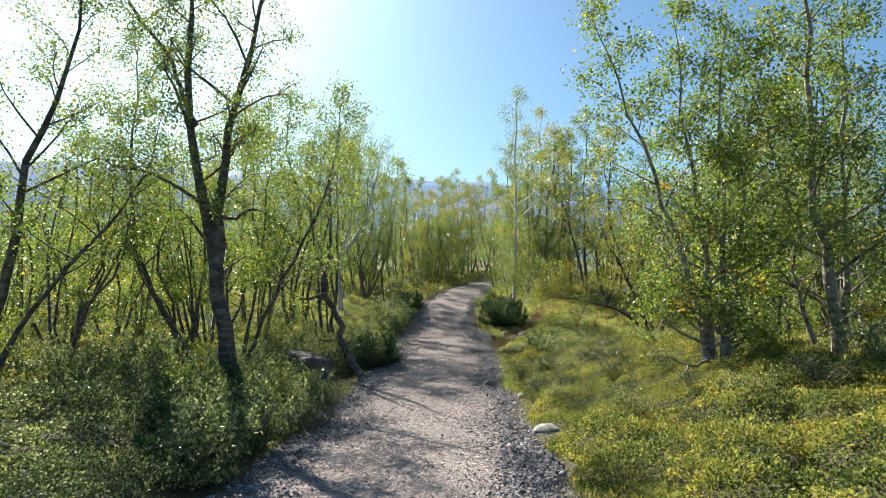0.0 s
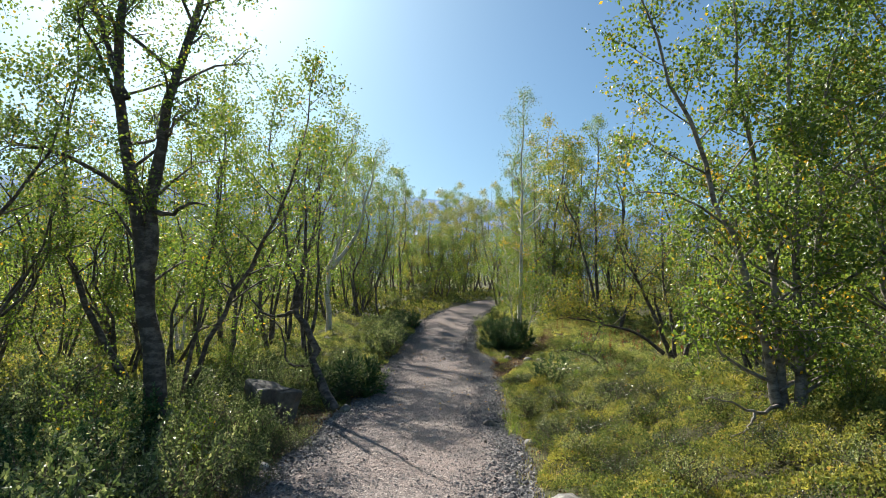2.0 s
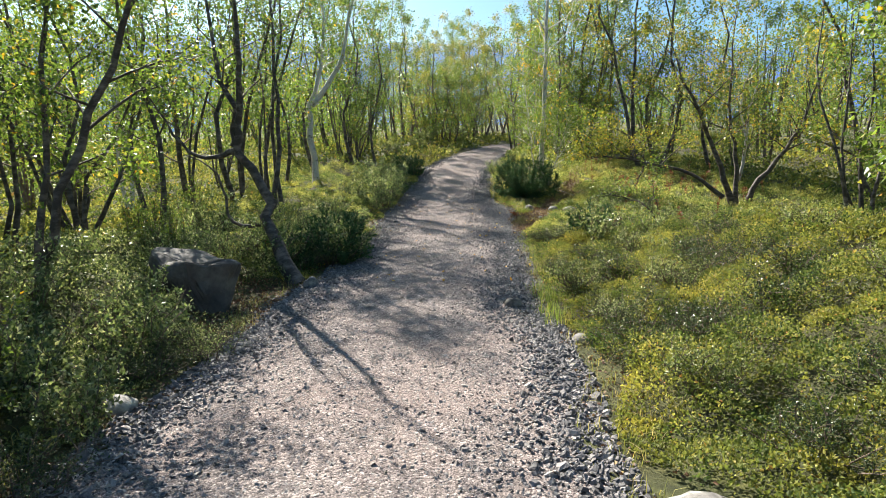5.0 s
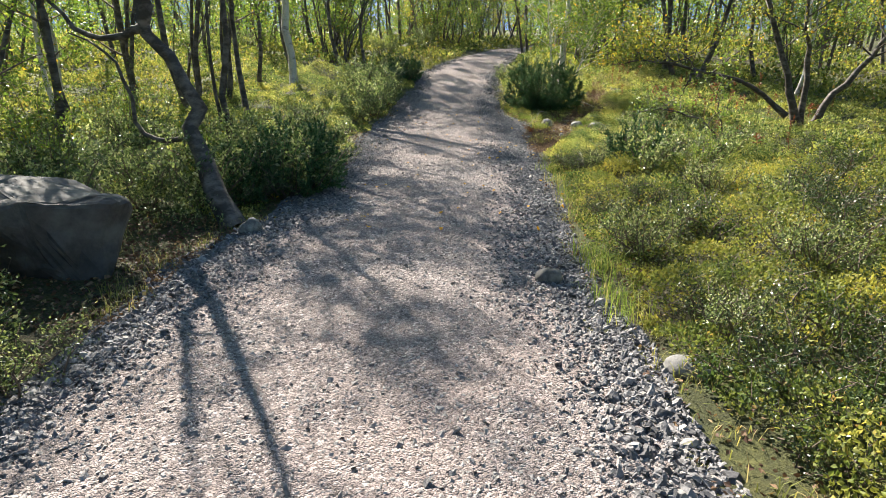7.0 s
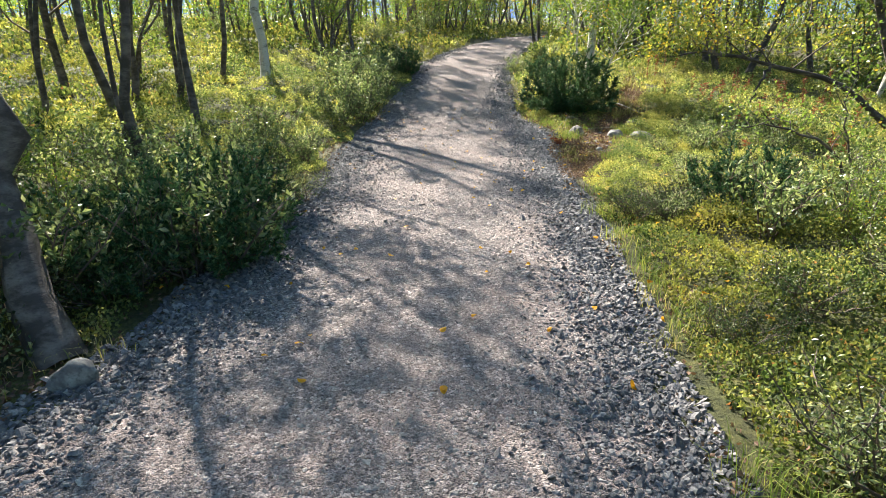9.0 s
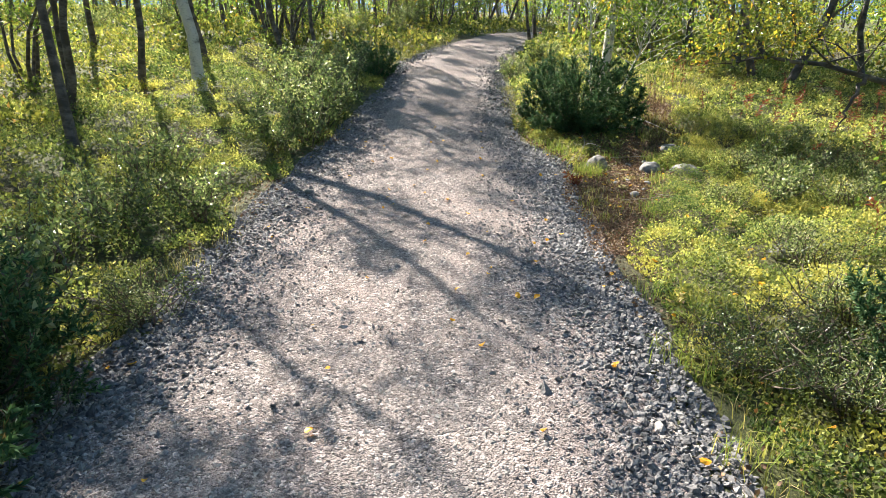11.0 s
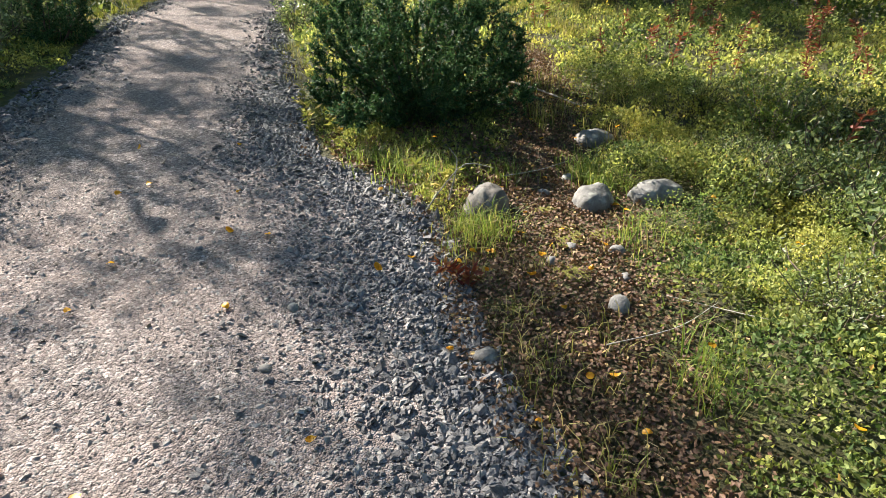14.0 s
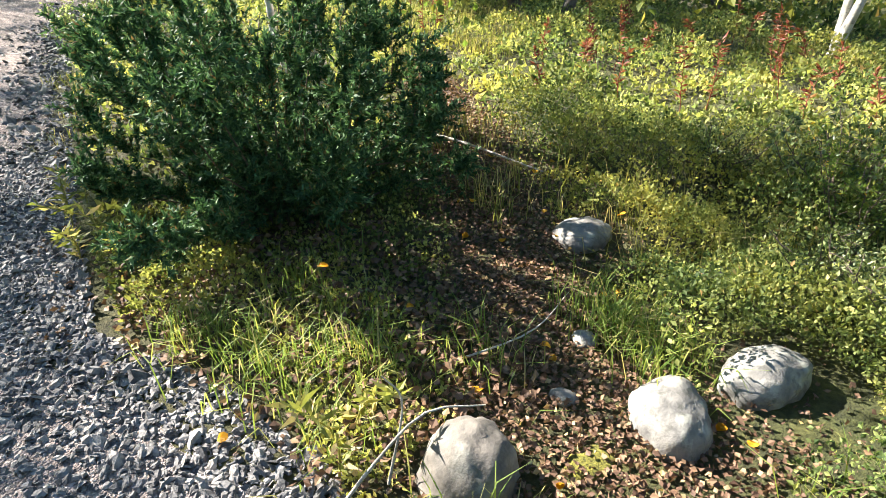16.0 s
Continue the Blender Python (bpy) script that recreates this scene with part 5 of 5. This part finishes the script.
litter("leaf_litter", 170000, (1.3, 5.0, 18.6, 27.0), 0.0225, 95, M_LITTER, lambda x, y, u: (u < ditch(x, y) * 1.3 + 0.015) & (path_gap(x, y) > -0.12), "brown fallen leaves filling a shallow hollow")
litter("leaf_litter", 46000, (-3.2, 2.6, 4.0, 24.0), 0.03, 96, M_LITTER, lambda x, y, u: (np.abs(path_gap(x, y) - 0.17) < 0.26) & (u < 0.55 + 0.55 * wave(x, y, 0.5, 1.0)), "brown fallen leaves along the path edges")
litter("leaf_litter", 2500, (-3.3, -1.9, 11.4, 14.0), 0.035, 97, M_LITTER, lambda x, y, u: path_gap(x, y) > -0.1, "brown litter round the dark boulder")

litter("leaf_litter", 1800, (1.6, 2.9, 21.8, 23.4), 0.036, 94, M_LITTER, lambda x, y, u: path_gap(x, y) > 0, "brown fallen leaves in the grass", 0.04)

# golden birch leaves lying singly
gl = np.random.default_rng(98)
gold_mesh = []
for k in range(5):
    bm = bmesh.new()
    ring = []
    for i in range(10):
        t = i / 10 * 2 * math.pi
        r = 0.024 * (1 + 0.25 * math.cos(t)) * gl.uniform(0.9, 1.1)
        ring.append(bm.verts.new((r * math.cos(t) * 1.15, r * math.sin(t) * 0.85, 0.006 * math.cos(2 * t + k))))
    mid = bm.verts.new((0, 0, 0.003))
    for i in range(10):
        bm.faces.new((ring[i], ring[(i + 1) % 10], mid))
    bmesh.ops.solidify(bm, geom=bm.faces[:], thickness=0.0012)
    me = bpy.data.meshes.new("fallen_leaf")
    bm.to_mesh(me)
    bm.free()
    me.materials.append(M_GOLD)
    gold_mesh.append(me)
n = 0
while n < 190:
    y = gl.uniform(13.5, 23.5)
    x = gl.uniform(-1.8, 4.2)
    d = float(path_gap(x, y))
    if gl.uniform() > (0.9 if ditch(x, y) > 0.3 else 0.28 if d < 0 else 0.3):
        continue
    ob = tagged(new("fallen_leaf", gold_mesh[n % 5]), "golden fallen birch leaf lying on the ground", "leaf", "fallen golden leaves")
    lift = 0.035 if d < 0 or ditch(x, y) > 0.3 else 0.14
    ob.matrix_basis = Matrix.Translation(above(x, y, lift)) @ Euler((gl.normal() * 0.3, gl.normal() * 0.3, gl.uniform(0, 6.28))).to_matrix().to_4x4() @ Matrix.Scale(gl.uniform(0.55, 1.0), 4)
    n += 1


def stick(pts, r, label, mat=M_DEAD):
    p = np.array([tuple(above(x, y, h)) for x, y, h in pts])
    q = curve(p, 10)
    return tagged(new("stick", poly("stick", *tube(q, r * np.linspace(1, 0.35, 10), 6), mat, True)), label, "stick")


stick([(2.0, 21.75, 0.02), (2.12, 21.7, 0.2), (2.25, 21.65, 0.34), (2.42, 21.62, 0.3)], 0.006, "pale dead stalk arching out of the grass")
stick([(2.15, 21.7, 0.1), (2.22, 21.72, 0.33), (2.18, 21.75, 0.42)], 0.005, "pale dead stalk standing in the grass")
stick([(2.55, 22.1, 0.04), (2.95, 22.05, 0.07), (3.3, 22.2, 0.05)], 0.005, "thin grey stick lying on dead leaves")
stick([(2.3, 20.15, 0.05), (2.6, 20.1, 0.09), (2.85, 20.15, 0.12)], 0.0028, "thin pale stick caught in the heath")
stick([(2.75, 20.35, 0.05), (2.95, 19.95, 0.14), (3.1, 19.8, 0.16)], 0.0025, "thin pale stick in the grass")
stick([(3.55, 24.3, 0.04), (3.75, 23.7, 0.07), (3.95, 23.1, 0.05)], 0.014, "grey stick lying in the leafy hollow")
stick([(3.75, 20.9, 0.1), (4.1, 21.15, 0.3), (4.5, 21.35, 0.36)], 0.004, "thin brown twig over bilberry plants", M_TWIG)


def fireweed(seed, height, mat=M_RED, label="reddened fireweed stalk standing in the heath"):
    g = np.random.default_rng(seed)
    ob = new("fireweed")
    q = curve([(0, 0, 0), (g.normal() * 0.04, g.normal() * 0.04, height * 0.5), (g.normal() * 0.09, g.normal() * 0.09, height)], 6)
    part("stem", poly("stem", *tube(q, np.linspace(0.005, 0.002, 6), 4), mat, True), ob)
    n = 46
    f = 5 * g.uniform(0.25, 0.999, n)
    i = f.astype(int)
    c = q[i] + (q[i + 1] - q[i]) * (f - i)[:, None]
    tagged(part("foliage", poly("foliage", *leaves(c, g.normal(size=(n, 3)) * [1, 1, 0.4] + [0, 0, 0.5], 0.075, 0.22, g), mat), ob), kind="stuff")
    return tagged(ob, label, "plant", "fireweed stalks")


weeds = [fireweed(500 + k, h) for k, h in enumerate((0.5, 0.62, 0.42))]
seen = 0
gw = np.random.default_rng(99)
for i in range(48):
    x, y = gw.uniform(4.6, 9.0), gw.uniform(20.5, 28.0)
    if i > 40:
        x, y = gw.uniform(3.4, 7.0), gw.uniform(15.0, 19.5)
    m = Matrix.Translation(above(x, y, -0.02)) @ Matrix.Rotation(gw.uniform(0, 6.28), 4, 'Z')
    if seen < 3:
        weeds[seen].matrix_basis = m
    else:
        copy_thing(weeds[seen % 3], m)
    seen += 1
for k, (x, y, h) in enumerate([(1.5, 24.0, 0.4), (1.62, 23.75, 0.34), (1.5, 23.6, 0.3), (1.58, 24.25, 0.36), (1.7, 23.5, 0.25), (2.05, 21.85, 0.4), (2.2, 21.95, 0.3), (3.0, 19.2, 0.3), (1.95, 17.6, 0.3)]):
    stand(fireweed(520 + k, h, M_GRASS, "green narrow-leaved fireweed by the gravel edge"), x, y, k * 50)
stand(fireweed(510, 0.2), 1.9, 20.95)
stand(fireweed(511, 0.16), 1.98, 20.88)

# single stones that the walk passes nearest, on the gravel fan by the hollow
g = np.random.default_rng(91)
stone_mesh = [poly("stone", v * 0.0205, f, M_STONE) for v, f in PEB]
made = 0
while made < 290:
    y = g.uniform(19.6, 22.4)
    x = float(right_edge(y)) - abs(g.normal()) * 0.45
    ob = part("stone", stone_mesh[made % len(PEB)], path)
    s = g.uniform(0.55, 1.3)
    ob.matrix_basis = Matrix.Translation(Vector((x, y, float(tread(x, y)) + 0.004))) @ Euler((g.normal() * 0.25, g.normal() * 0.25, g.uniform(0, 6.28))).to_matrix().to_4x4() @ Matrix.Scale(s, 4)
    made += 1
